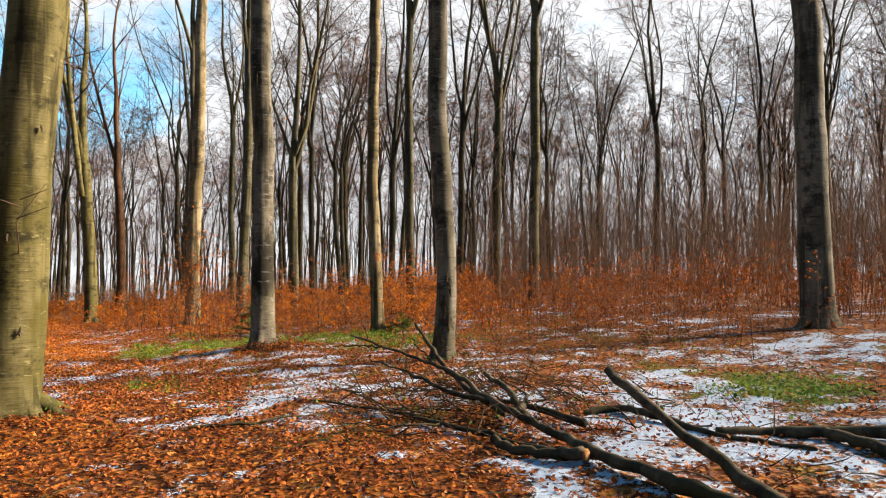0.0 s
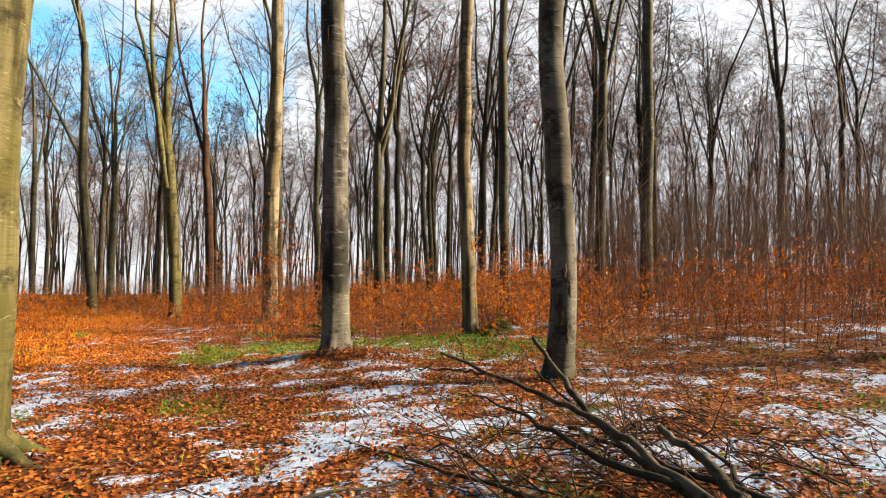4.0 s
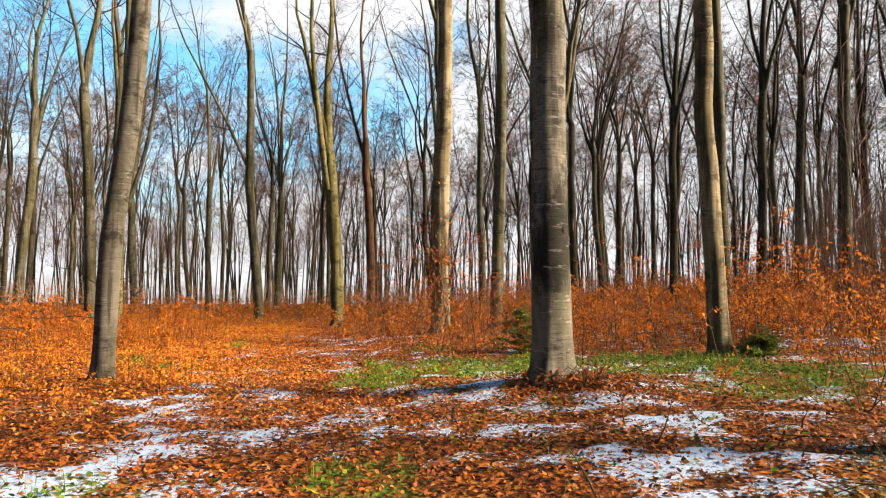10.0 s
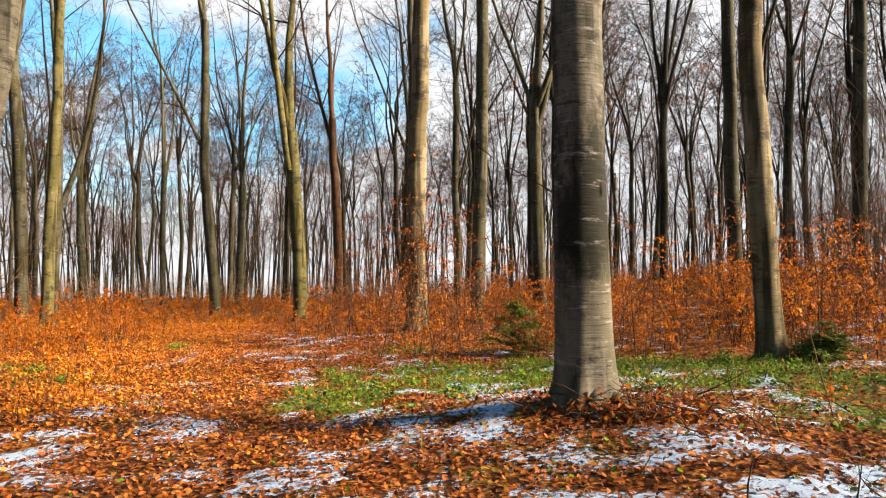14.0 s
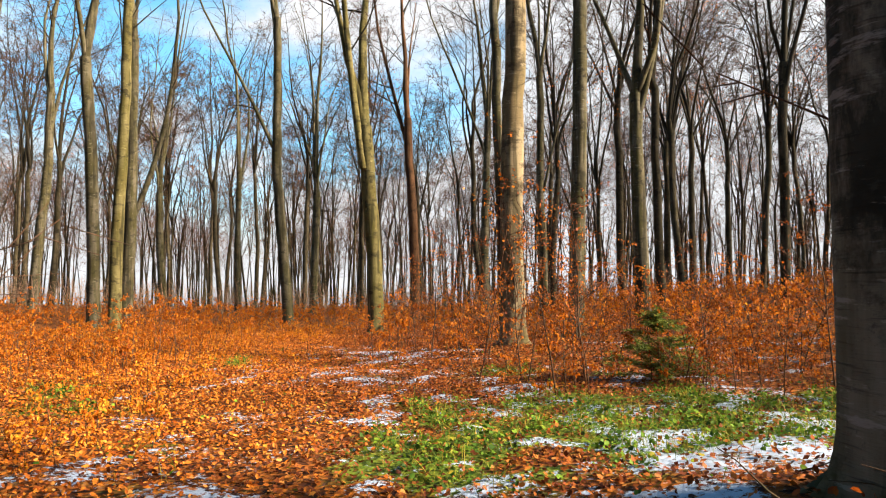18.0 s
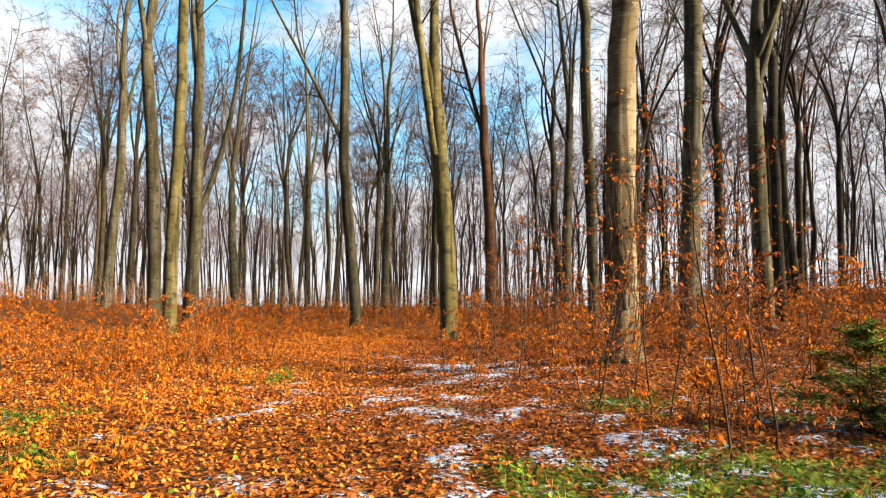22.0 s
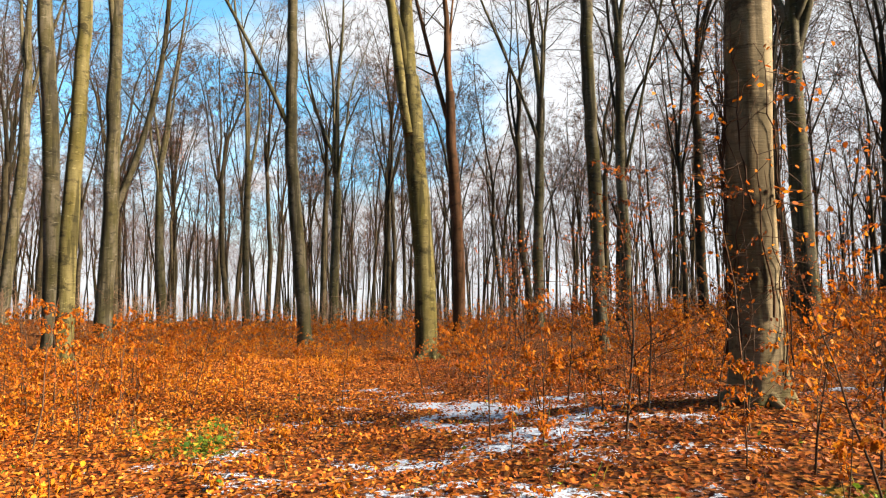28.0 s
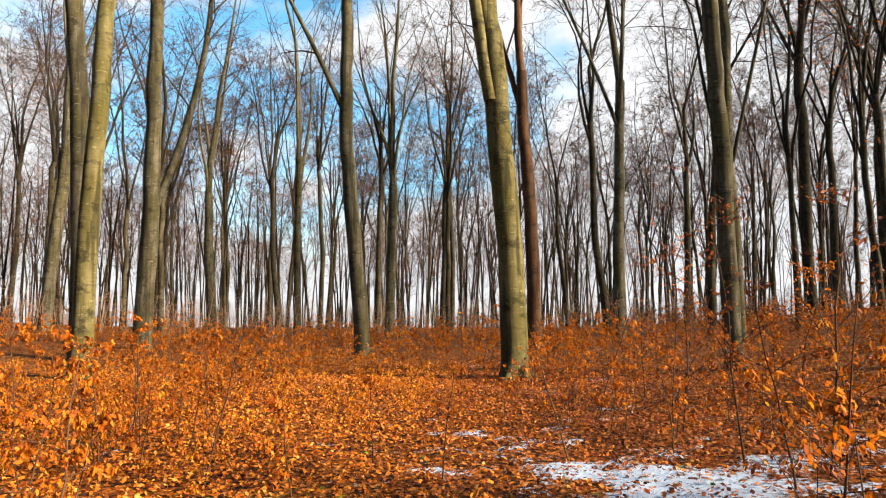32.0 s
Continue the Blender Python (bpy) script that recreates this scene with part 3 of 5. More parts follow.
def branch_out(limbs, twigs, line, rad, rnd, count, length, level, fine, thick=1.0, tips=3):
    """Side branches of a limb and their twigs, spreading more the finer they are."""
    n = len(line)
    for b in range(count):
        f = rnd.uniform(0.25, 0.98)
        i = min(int(f * (n - 1)), n - 2)
        p = line[i] + (line[i + 1] - line[i]) * (f * (n - 1) - i)
        ax = line[i + 1] - line[i]
        ax = ax / np.linalg.norm(ax)
        out = np.cross(ax, rnd.normal(0, 1, 3))
        out = out / (np.linalg.norm(out) + 1e-9)
        d = ax * rnd.uniform(0.5, 1.0) + out * rnd.uniform(0.5, 1.0) if level == 0 else ax * rnd.uniform(0.35, 0.8) + out * rnd.uniform(0.6, 1.1) * (1, 1, 0.7)
        ln = length * rnd.uniform(0.55, 1.15) * (1.15 - 0.6 * f)
        r = max(rad[i] * rnd.uniform(0.28, 0.5), 0.012)
        if level == 2:
            p1 = p + d / np.linalg.norm(d) * ln + np.array((0, 0, rnd.normal(0.0, 0.12) * ln))
            twigs.append((np.array((p, p1)), np.array((0.0075, 0.003)) * thick, 3))
            continue
        pts = curve_points(p, d, ln, 4, 0.16, rnd, 0.07 if level == 0 else 0.0)
        if level == 0:
            limbs.append((pts, np.linspace(r, 0.012, 4), 4))
            branch_out(limbs, twigs, pts, np.linspace(r, 0.012, 4), rnd, fine, ln * 0.62, 1, fine, thick, tips)
        else:
            twigs.append((pts[:3], np.linspace(min(max(r * 0.8, 0.009 * thick), 0.02), 0.005 * thick, 3), 3))
            branch_out(limbs, twigs, pts, np.linspace(0.012, 0.006, 4), rnd, tips, ln * 0.62, 2, fine, thick, tips)


def build_tree(seed, height, r, bend=((0, 0),), side=(1, 0), fork=12.0, leaders=3, spread=0.22, sides=10, boughs=8, fine=6, extra=(), mat=None, label="", thick=1.0, roots=0, leafy=0, tips=3, cleft=None):
    rnd = np.random.default_rng(seed)
    tree = new("beech_tree")
    hs = np.concatenate([[-0.35, -0.05, 0.05, 0.12, 0.2, 0.32, 0.5, 0.75, 1.1, 1.6], np.arange(2.2, fork, 0.55 if sides > 10 else 1.3), [fork]])
    if sides < 10:
        hs = hs[[0, 2, 4, 6, 8] + list(range(10, len(hs)))]
    axis = bend_line(bend, hs, side)
    wander = np.cumsum(rnd.normal(0, 0.022 if sides > 10 else 0.065, (len(hs), 2)), 0) * np.clip(hs / 6, 0, 1)[:, None]
    axis[:, :2] += wander
    taper = r * (1 - 0.42 * np.clip(hs, 0, None) / height * 1.2)
    v, q = tube(axis, taper, sides, trunk_shape(seed, 0.32, cleft))
    part("trunk", quad_mesh("trunk", v, q), mat or BARK_A, tree)
    limbs, twigs, mains = [], [], []
    top, rt = axis[-1], taper[-1]
    start = rnd.uniform(0, 6.28)
    for k in range(leaders + 1):
        az = start + k * 6.283 / leaders + rnd.normal(0, 0.4)
        lead = k == leaders
        sp = spread * (0.25 if lead else rnd.uniform(0.7, 1.5))
        d = (math.cos(az) * sp, math.sin(az) * sp, 1)
        i0 = -1 if lead or k == 0 else -1 - int(rnd.integers(0, max(2, len(hs) // 5)))
        ln = (height - hs[i0]) * (1.0 if lead else rnd.uniform(0.6, 0.92))
        line = curve_points(axis[i0] - np.array((0, 0, 0.15)), d, ln, 9, 0.095, rnd, 0.05)
        rl = taper[i0] * (0.75 if lead else rnd.uniform(0.36, 0.6))
        mains.append((line, 0.016 + rl * (1 - np.linspace(0, 1, 9)) ** 1.25, max(5, sides // 2)))
    for h0, off, h1, off1, rr in extra:          # limbs that leave the trunk low: height, offset and again, radius
        p0 = bend_line(bend, np.array([h0, h0, h0]), side)[1]
        p1 = np.array((off1 * side[0], off1 * side[1], h1))
        pm = np.array((off * side[0], off * side[1], (h0 + h1) / 2))
        tt = np.linspace(0, 1, 9)[:, None]
        line = (1 - tt) ** 2 * p0 + 2 * tt * (1 - tt) * pm + tt ** 2 * p1
        tail = curve_points(p1, line[-1] - line[-2], height * 0.3, 5, 0.08, rnd, 0.04)[1:]
        line = np.concatenate([line, tail])
        mains.append((line, np.concatenate([np.linspace(rr, rr * 0.6, 9), np.linspace(rr * 0.5, 0.02, 4)]), max(6, sides // 2)))
    for line, rad, sd in mains:
        pile = Pile()
        pile.add(*tube(line, rad, sd))
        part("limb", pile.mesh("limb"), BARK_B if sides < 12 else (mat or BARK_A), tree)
        branch_out(limbs, twigs, line, rad, rnd, boughs, (height - fork) * 0.30, 0, fine, thick, tips)
    branch_out(limbs, twigs, axis, np.full(len(axis), 0.02), rnd, 5, 1.5, 1, fine, thick, 4)     # shoots on the trunk
    if limbs:
        pile = Pile()
        for p, rd, sd in limbs:
            pile.add(*tube(p, rd, sd))
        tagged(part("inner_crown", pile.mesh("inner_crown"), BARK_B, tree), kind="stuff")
    if twigs:
        pile = Pile()
        for p, rd, sd in twigs:
            pile.add(*tube(p, rd, sd))
        tagged(part("crown", pile.mesh("crown"), TWIG, tree), kind="stuff")
    if leafy:
        ends = np.array([p[-1] for p, rd, sd in twigs if p[-1][2] < height * 0.7])
        pos = ends[rnd.integers(0, len(ends), leafy)] + rnd.normal(0, 0.12, (leafy, 3))
        tagged(part("foliage", quad_mesh("foliage", *leaves(pos, rnd.uniform(0.08, 0.14, leafy), rnd, 0.6, -0.3, SMALL)), SAP_LEAF, tree, "withered orange-brown leaves still hanging"), kind="stuff")
    for k in range(roots):
        az = 6.283 * k / roots + rnd.normal(0, 0.5)
        ln = r * rnd.uniform(1.1, 2.0)
        f = np.linspace(0, 1, 6)
        out = r * 0.75 + f * ln
        side2 = np.cumsum(rnd.normal(0, 0.03, 6))
        px, py = out * math.cos(az) - side2 * math.sin(az), out * math.sin(az) + side2 * math.cos(az)
        pz = 0.13 * r / 0.25 * (1 - f) ** 1.6 - 0.07 * f - 0.015
        part("root", quad_mesh("root", *tube(np.stack([px, py, pz], 1), np.linspace(r * 0.30, 0.015, 6), 8)), mat or BARK_A, tree)
    return tagged(tree, label or "tall bare beech with smooth grey-green bark rising from leaf litter", "tree", "beeches of the forest")


def stand(tree, x, y, turn=0.0, size=1.0):
    tree.matrix_basis = pose(x, y, float(ground_z(x, y)), 0, 0, turn) @ Matrix.Diagonal((size, size, size, 1))
    return tree


def facing(x, y, ex=0.0, ey=0.0):
    """The direction to the right as seen from (ex, ey)."""
    dx, dy = x - ex, y - ey
    ln = math.hypot(dx, dy)
    return (dy / ln, -dx / ln)


# place, radius, where it is seen from, shape of the trunk, fork height, leaders, low limbs, label
FITTED = [
    ((-4.74, 7.25), 0.32, (0, 0), ((0, 0), (2.5, 0.06), (5, 0.17), (9, 0.35)), 12, 2, (), "stout beech with yellow-green lichen-spotted bark and a mossy foot"),
    ((-3.9, 14.4), 0.252, (-0.4, 2.7), ((0, 0), (1.8, -0.03), (4.4, -0.03), (7, -0.08)), 13, 2, (), "grey beech on a small mound, cleft at the foot"),
    ((0.0, 12.0), 0.19, (0, 0), ((0, 0), (1.3, 0.09), (2.4, 0.03), (3.2, -0.02), (4.2, -0.13), (6.5, -0.2)), 11, 2, (), "crooked dark grey beech with a scarred foot behind the branch pile"),
    ((-1.8, 18.5), 0.18, (-0.4, 2.7), ((0, 0), (2, -0.07), (4.1, -0.13), (8.2, -0.07)), 13, 3, (), "slender beech with sunlit bark in a patch of grass"),
    ((7.8, 13.7), 0.31, (0, 0), ((0, 0), (2.4, -0.13), (5.1, -0.25), (7.8, -0.35)), 12, 3, (), "dark shaded beech trunk above a patch of snow"),
    ((-10.9, 13.9), 0.168, (-1.5, 4.9), ((0, 0), (1.2, 0.02), (2.5, 0.1), (3.6, 0.27), (5.3, 0.42), (7.6, 0.5)), 9, 2, ((6.0, 0.9, 9.5, 1.0, 0.06),), "leaning grey beech with a flared dark foot"),
    ((-8.82, 23.35), 0.24, (-1.8, 5.4), ((0, 0), (2.3, -0.05), (4.8, 0), (7.2, 0.07), (9.7, 0.12)), 14, 3, (), "sunlit pale beech wrapped in dead climbing stems and orange leaves"),
    ((-12.7, 34.0), 0.20, (-8, 15), ((0, 0), (5, -0.1), (10, -0.3)), 14, 3, (), "straight sunlit beech trunk among saplings"),
    ((-16.7, 31.4), 0.30, (-10.4, 17.9), ((0, 0), (2.6, -0.1), (5.1, -0.38), (7.0, -0.54)), 7.6, 1, ((6.0, -1.0, 13.0, -1.25, 0.15),), "leaning beech forking into strong limbs"),
    ((-24.6, 36.6), 0.27, (-11, 18.4), ((0, 0), (1.2, -0.05), (3, -0.25), (6.5, -0.62), (10.5, -0.75), (14, -0.75)), 15, 2, ((8.4, -1.8, 13.5, -3.2, 0.11),), "grey beech with a long side limb reaching up"),
    ((-33.4, 51.0), 0.32, (-8, 15), ((0, 0), (6, 0.1)), 9, 4, (), "beech splitting into many upright limbs"),
    ((-24.1, 26.45), 0.205, (-8, 15), ((0, 0), (5, 0.14), (10, 0.26)), 14, 2, (), "straight sunlit beech with pale bark"),
    ((-28.5, 29.1), 0.27, (-8, 15), ((0, 0), (3, -0.05), (7, -0.2), (11, -0.45)), 11, 2, (), "darker grey beech standing close behind a pale one"),
    ((-32.0, 33.5), 0.32, (-10.4, 17.9), ((0, 0), (4, 0.12), (9, 0.15), (14, 0.15)), 14, 2, ((4.6, 1.9, 13.5, 2.1, 0.15),), "beech with a low side limb curving upward"),
    ((-45.7, 48.5), 0.32, (-8, 15), ((0, 0), (6, -0.3)), 9, 3, (), "beech with several upright limbs"),
    ((-35.8, 45.7), 0.22, (-8, 15), ((0, 0), (6, 0.05)), 10, 2, (), "thin grey beech beside a snow patch"),
    ((-20.9, 42.8), 0.28, (-8, 15), ((0, 0), (5, 0.0), (10, -0.3)), 11, 1, ((9.0, -1.2, 16.0, -2.0, 0.13),), "brownish beech with a broken top and one live limb"),
    ((-19.1, 48.8), 0.29, (-8, 15), ((0, 0), (8, 0.2)), 12, 2, ((9.5, -1.0, 17.0, -2.6, 0.10),), "beech forking high into spread limbs"),
    ((-42.8, 36.1), 0.30, (-8, 15), ((0, 0), (6, 0.4)), 13, 3, (), "grey beech at the edge of the thinned wood"),
    ((-1.3, 27.4), 0.19, (0, 0), ((0, 0), (8, -0.1)), 13, 3, (), "slim grey beech behind the sapling belt"),
    ((-7.7, 34.2), 0.26, (0, 0), ((0, 0), (4, -0.05), (8, -0.15)), 8, 2, ((7.0, 0.9, 14.0, 1.1, 0.13),), "double-stemmed beech rising above the saplings"),
    ((-8.9, 29.1), 0.24, (-1, 4), ((0, 0), (8, 0.25)), 13, 2, (), "straight grey beech trunk among the saplings"),
    ((3.8, 27.5), 0.23, (0, 0), ((0, 0), (4, 0.05), (10, 0.2)), 12, 3, (), "beech with a slightly bowed dark trunk"),
    ((2.5, 31.0), 0.22, (0, 0), ((0, 0), (8, -0.1)), 10, 2, ((8.0, 0.7, 14.0, 1.1, 0.1),), "forked dark beech among thin stems"),
    ((-13.4, 42.0), 0.22, (-8, 15), ((0, 0), (8, 0.0)), 12, 2, ((6.0, 0.8, 13.0, 1.6, 0.07),), "dark slender beech with a side limb"),
]
placed = []
for k, (xy, r, seen, bend, fork, lead, extra, label) in enumerate(FITTED):
    far = math.hypot(xy[0] + 5, xy[1] - 10) > 30
    t = build_tree(100 + k, 25 + (k % 4), r, bend, facing(*xy, *seen), fork, lead, 0.16, 12 if far else 28, 7 if far else 5, 5 if far else 3, extra, {0: BARK_C, 1: BARK_S, 2: BARK_M, 3: BARK_P, 4: BARK_M, 5: BARK_M, 6: BARK_P, 8: BARK_C, 11: BARK_C, 16: BARK_D}.get(k), label, 1.0, 0 if far else 5, cleft=4.36 if k == 1 else None)
    stand(t, *xy)
    placed.append(xy)



def scar(tree, r, side_angle, h, width, height, seed, name="scar", mat=None, bend_at=0.0, side=(1, 0)):
    """A ragged patch of opened bark on the trunk, a finger's width proud."""
    rnd = np.random.default_rng(seed)
    nu, nv = 7, 12
    vs = []
    for j in range(nv):
        f = j / (nv - 1)
        half = width / 2 * (math.sin(math.pi * min(max(f, 0.03), 0.97)) ** 0.6) * rnd.uniform(0.35, 1.2)
        shift = rnd.normal(0, width * 0.08)
        for i in range(nu):
            u = -1 + 2 * i / (nu - 1)
            a = side_angle + (u * half + shift) / r
            rr = r * 1.075 + 0.012 * (1 - u * u) + rnd.normal(0, 0.004)
            vs.append((rr * math.cos(a) + bend_at * side[0], rr * math.sin(a) + bend_at * side[1], h + (f - 0.5) * height))
    qs = [(j * nu + i, j * nu + i + 1, (j + 1) * nu + i + 1, (j + 1) * nu + i) for j in range(nv - 1) for i in range(nu - 1)]
    return part(name, quad_mesh(name, vs, qs), mat or DEADWOOD, tree)


by_label = {o["label"]: o for o in scene.objects if "label" in o}


def toward(xy, ex, ey):
    return math.atan2(ey - xy[1], ex - xy[0])


foot_a, foot_b = (-3.9, 14.4), (0.0, 12.0)
tree_a, tree_b, tree_t = (by_label[FITTED[k][7]] for k in (1, 2, 0))
aa, ab = toward(foot_a, -2.2, 6.0), toward(foot_b, -0.9, 3.4)
scar(tree_a, 0.26, aa - 0.75, 5.0, 0.12, 1.9, 1)
scar(tree_a, 0.275, aa + 1.0, 1.95, 0.035, 0.16, 4)
for k, (da, h, w, t) in enumerate(((-0.15, 0.95, 0.12, 0.42), (0.35, 1.25, 0.05, 0.24), (-0.45, 0.5, 0.10, 0.34), (0.1, 1.5, 0.05, 0.2), (-0.1, 0.3, 0.16, 0.3), (0.4, 0.65, 0.05, 0.3), (-0.6, 1.1, 0.05, 0.3))):
    scar(tree_b, 0.195, ab + da, h, w, t, 10 + k, bend_at=float(np.interp(h, (0, 1.3, 2.4), (0, 0.09, 0.03))), side=facing(*foot_b))
at = toward((-4.74, 7.25), 0, 0)
for k, (da, h, w, t) in enumerate(((-0.5, 4.6, 0.06, 0.12), (-0.3, 1.9, 0.04, 0.08), (0.2, 0.9, 0.05, 0.1), (0.5, 3.1, 0.05, 0.07))):
    scar(tree_t, 0.32, at + da, h, w, t, 20 + k, bend_at=0.025 * h, side=facing(-4.74, 7.25))

# dead climbing stems round the pale beech
rnd = np.random.default_rng(88)
climb, hung = Pile(), []
ex, ey = -8.82, 23.35
ez = float(ground_z(ex, ey))
for k in range(34):
    a0, h0 = rnd.uniform(0, 6.28), rnd.uniform(0, 2.2)
    n = 12
    hh = np.linspace(h0, h0 + rnd.uniform(1.2, 4.0), n)
    aa2 = a0 + np.cumsum(rnd.normal(0, 0.16, n))
    rr = 0.26 + 0.20 * np.exp(-hh / 0.3) + np.abs(np.cumsum(rnd.normal(0, 0.012, n)))
    pts = np.stack([ex + rr * np.cos(aa2), ey + rr * np.sin(aa2), ez + hh], 1)
    climb.add(*tube(pts, np.linspace(rnd.uniform(0.006, 0.014), 0.003, n), 5))
    for j in range(4):
        p = pts[int(rnd.integers(3, n))]
        a3 = rnd.uniform(0, 6.28)
        tw = curve_points(p, (math.cos(a3), math.sin(a3), rnd.normal(0.1, 0.4)), rnd.uniform(0.3, 1.0), 5, 0.2, rnd, -0.02)
        climb.add(*tube(tw, np.linspace(0.005, 0.002, 5), 3))
        if rnd.uniform() < 0.55:
            hung.append(tw[rnd.integers(1, 5, 5)] + rnd.normal(0, 0.03, (5, 3)))
climber = new("climbing_stems")
part("stem", climb.mesh("stem"), TWIG, climber)
tagged(part("foliage", quad_mesh("foliage", *leaves(np.concatenate(hung), rnd.uniform(0.05, 0.08, len(hung) * 5), rnd, 0.5, -0.5)), SAP_LEAF, climber), kind="stuff")
tagged(climber, "dead climbing stems with a few orange leaves on a beech", "climber")

# the wood beyond: a few grown forms, repeated
FORMS, FAR_FORMS = [], []
for k in range(14):
    j = k % 7
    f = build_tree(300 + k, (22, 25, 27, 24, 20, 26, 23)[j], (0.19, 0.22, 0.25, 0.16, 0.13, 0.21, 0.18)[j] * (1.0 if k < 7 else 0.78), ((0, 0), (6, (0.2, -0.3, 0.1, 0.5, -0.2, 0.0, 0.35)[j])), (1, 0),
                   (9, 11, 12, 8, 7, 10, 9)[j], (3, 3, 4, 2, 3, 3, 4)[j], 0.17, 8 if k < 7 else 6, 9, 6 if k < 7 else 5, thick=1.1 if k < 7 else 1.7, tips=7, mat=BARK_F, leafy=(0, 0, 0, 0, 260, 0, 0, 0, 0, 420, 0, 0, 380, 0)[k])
    (FORMS if k < 7 else FAR_FORMS).append(f)
used = set()


def room(x, y, gap):
    return all((x - a) ** 2 + (y - b) ** 2 > gap * gap for a, b in placed)


def plant(x, y, far=False):
    k = int(rng.integers(0, 7))
    f = (FAR_FORMS if far else FORMS)[k]
    if (far, k) in used:
        f = copy_thing(f, Matrix())
    used.add((far, k))
    stand(f, x, y, float(rng.uniform(0, 360)), float(rng.uniform(0.85, 1.15)))
    placed.append((x, y))


count = 0
for _ in range(9000):
    if count >= 205:
        break
    b, dist = radians(rng.uniform(-38, 78)), math.sqrt(rng.uniform(40 ** 2, 98 ** 2))
    ox, oy = (0, 0) if b < 0 else (-4, 8)
    x, y = ox - math.sin(b) * dist, oy + math.cos(b) * dist
    s, d = along(x, y)
    if math.hypot(x + 11, y - 18.4) < 36 and d < 6 or not room(x, y, 3.8):
        continue
    plant(x, y, dist > 62)
    count += 1
count = 0
for _ in range(3000):
    if count >= 14:
        break
    x, y = rng.uniform(-14, 20), rng.uniform(38, 92)
    if room(x, y, 3.2):
        plant(x, y, y > 56)
        count += 1
# unseen trees to the sun's side and behind the start, added for their shadows
count = 0
for _ in range(4000):
    if count >= 20:
        break
    x, y = rng.uniform(-34, 46), rng.uniform(-24, 30)
    if (x > -12 and y > -6 and x / max(y + 4, 0.1) < 0.95) or (x < -12 and y > 8) or math.hypot(x, y) < 7 or not room(x, y, 5.0):
        continue
    plant(x, y, True)
    count += 1

# the far wood, past counting
far_pile, far_twig = Pile(), Pile()
for k in range(400):
    b, dist = radians(rng.uniform(-42, 82)), rng.uniform(92, 170)
    x, y = -4 - math.sin(b) * dist, 8 + math.cos(b) * dist
    z = float(ground_z(x, y))
    h, r = rng.uniform(17, 26), rng.uniform(0.10, 0.20)
    line = curve_points((x, y, z - 0.3), (rng.normal(0, 0.03), rng.normal(0, 0.03), 1), h * 0.55, 5, 0.03, rng)
    far_pile.add(*tube(line, np.linspace(r, r * 0.6, 5), 5))
    for j in range(3):
        d = (rng.normal(0, 0.22), rng.normal(0, 0.22), 1)
        lim = curve_points(line[-1 - (j % 2)], d, h * rng.uniform(0.3, 0.5), 5, 0.08, rng, 0.03)
        far_pile.add(*tube(lim, np.linspace(r * 0.5, 0.03, 5), 4))
        for i in range(11):
            f = rng.uniform(0.2, 1.0) * 4
            p = lim[int(min(f, 3))] + (lim[int(min(f, 3)) + 1] - lim[int(min(f, 3))]) * (f - int(min(f, 3)))
            tw = curve_points(p, (rng.normal(0, 0.7), rng.normal(0, 0.7), 0.6), rng.uniform(1.2, 3.2), 3, 0.25, rng, 0.1)
            far_twig.add(*tube(tw, (0.028, 0.02, 0.01), 3))
for k in range(330):
    b, dist = radians(rng.uniform(-44, 84)), math.sqrt(rng.uniform(60 ** 2, 118 ** 2))
    x, y = -4 - math.sin(b) * dist, 8 + math.cos(b) * dist
    z = float(ground_z(x, y))
    h, wide = rng.uniform(9, 19), rng.uniform(1.8, 3.4)
    line = curve_points((x, y, z - 0.3), (rng.normal(0, 0.04), rng.normal(0, 0.04), 1), h, 5, 0.05, rng)
    far_pile.add(*tube(line, np.linspace(rng.uniform(0.07, 0.14), 0.03, 5), 4))
    m = 150
    f = rng.uniform(0.42, 1.0, m)
    az, out = rng.uniform(0, 6.283, m), rng.uniform(0.05, 1.0, m)
    reach = wide * np.sqrt(np.clip(1 - ((f - 0.68) / 0.36) ** 2, 0.03, 1))
    c = np.stack([np.interp(f, np.linspace(0, 1, 5), line[:, i]) for i in range(3)], 1)
    p = c + np.stack([np.cos(az), np.sin(az), 0.35 + 0 * az], 1) * (out * reach)[:, None]
    d = np.stack([np.cos(az) * 0.8, np.sin(az) * 0.8, np.full(m, 0.7)], 1) + rng.normal(0, 0.35, (m, 3))
    far_twig.add(*sticks(p, p + d * rng.uniform(0.6, 1.5, (m, 1)), 0.019, 0.007))
for k in range(150):
    b, dist = radians(rng.uniform(-42, 82)), rng.uniform(85, 150)
    x, y = -4 - math.sin(b) * dist, 8 + math.cos(b) * dist
    line = curve_points((x, y, float(ground_z(x, y)) - 0.3), (rng.normal(0, 0.03), rng.normal(0, 0.03), 1), rng.uniform(12, 20), 4, 0.04, rng)
    far_pile.add(*tube(line, np.linspace(rng.uniform(0.1, 0.2), 0.04, 4), 4))
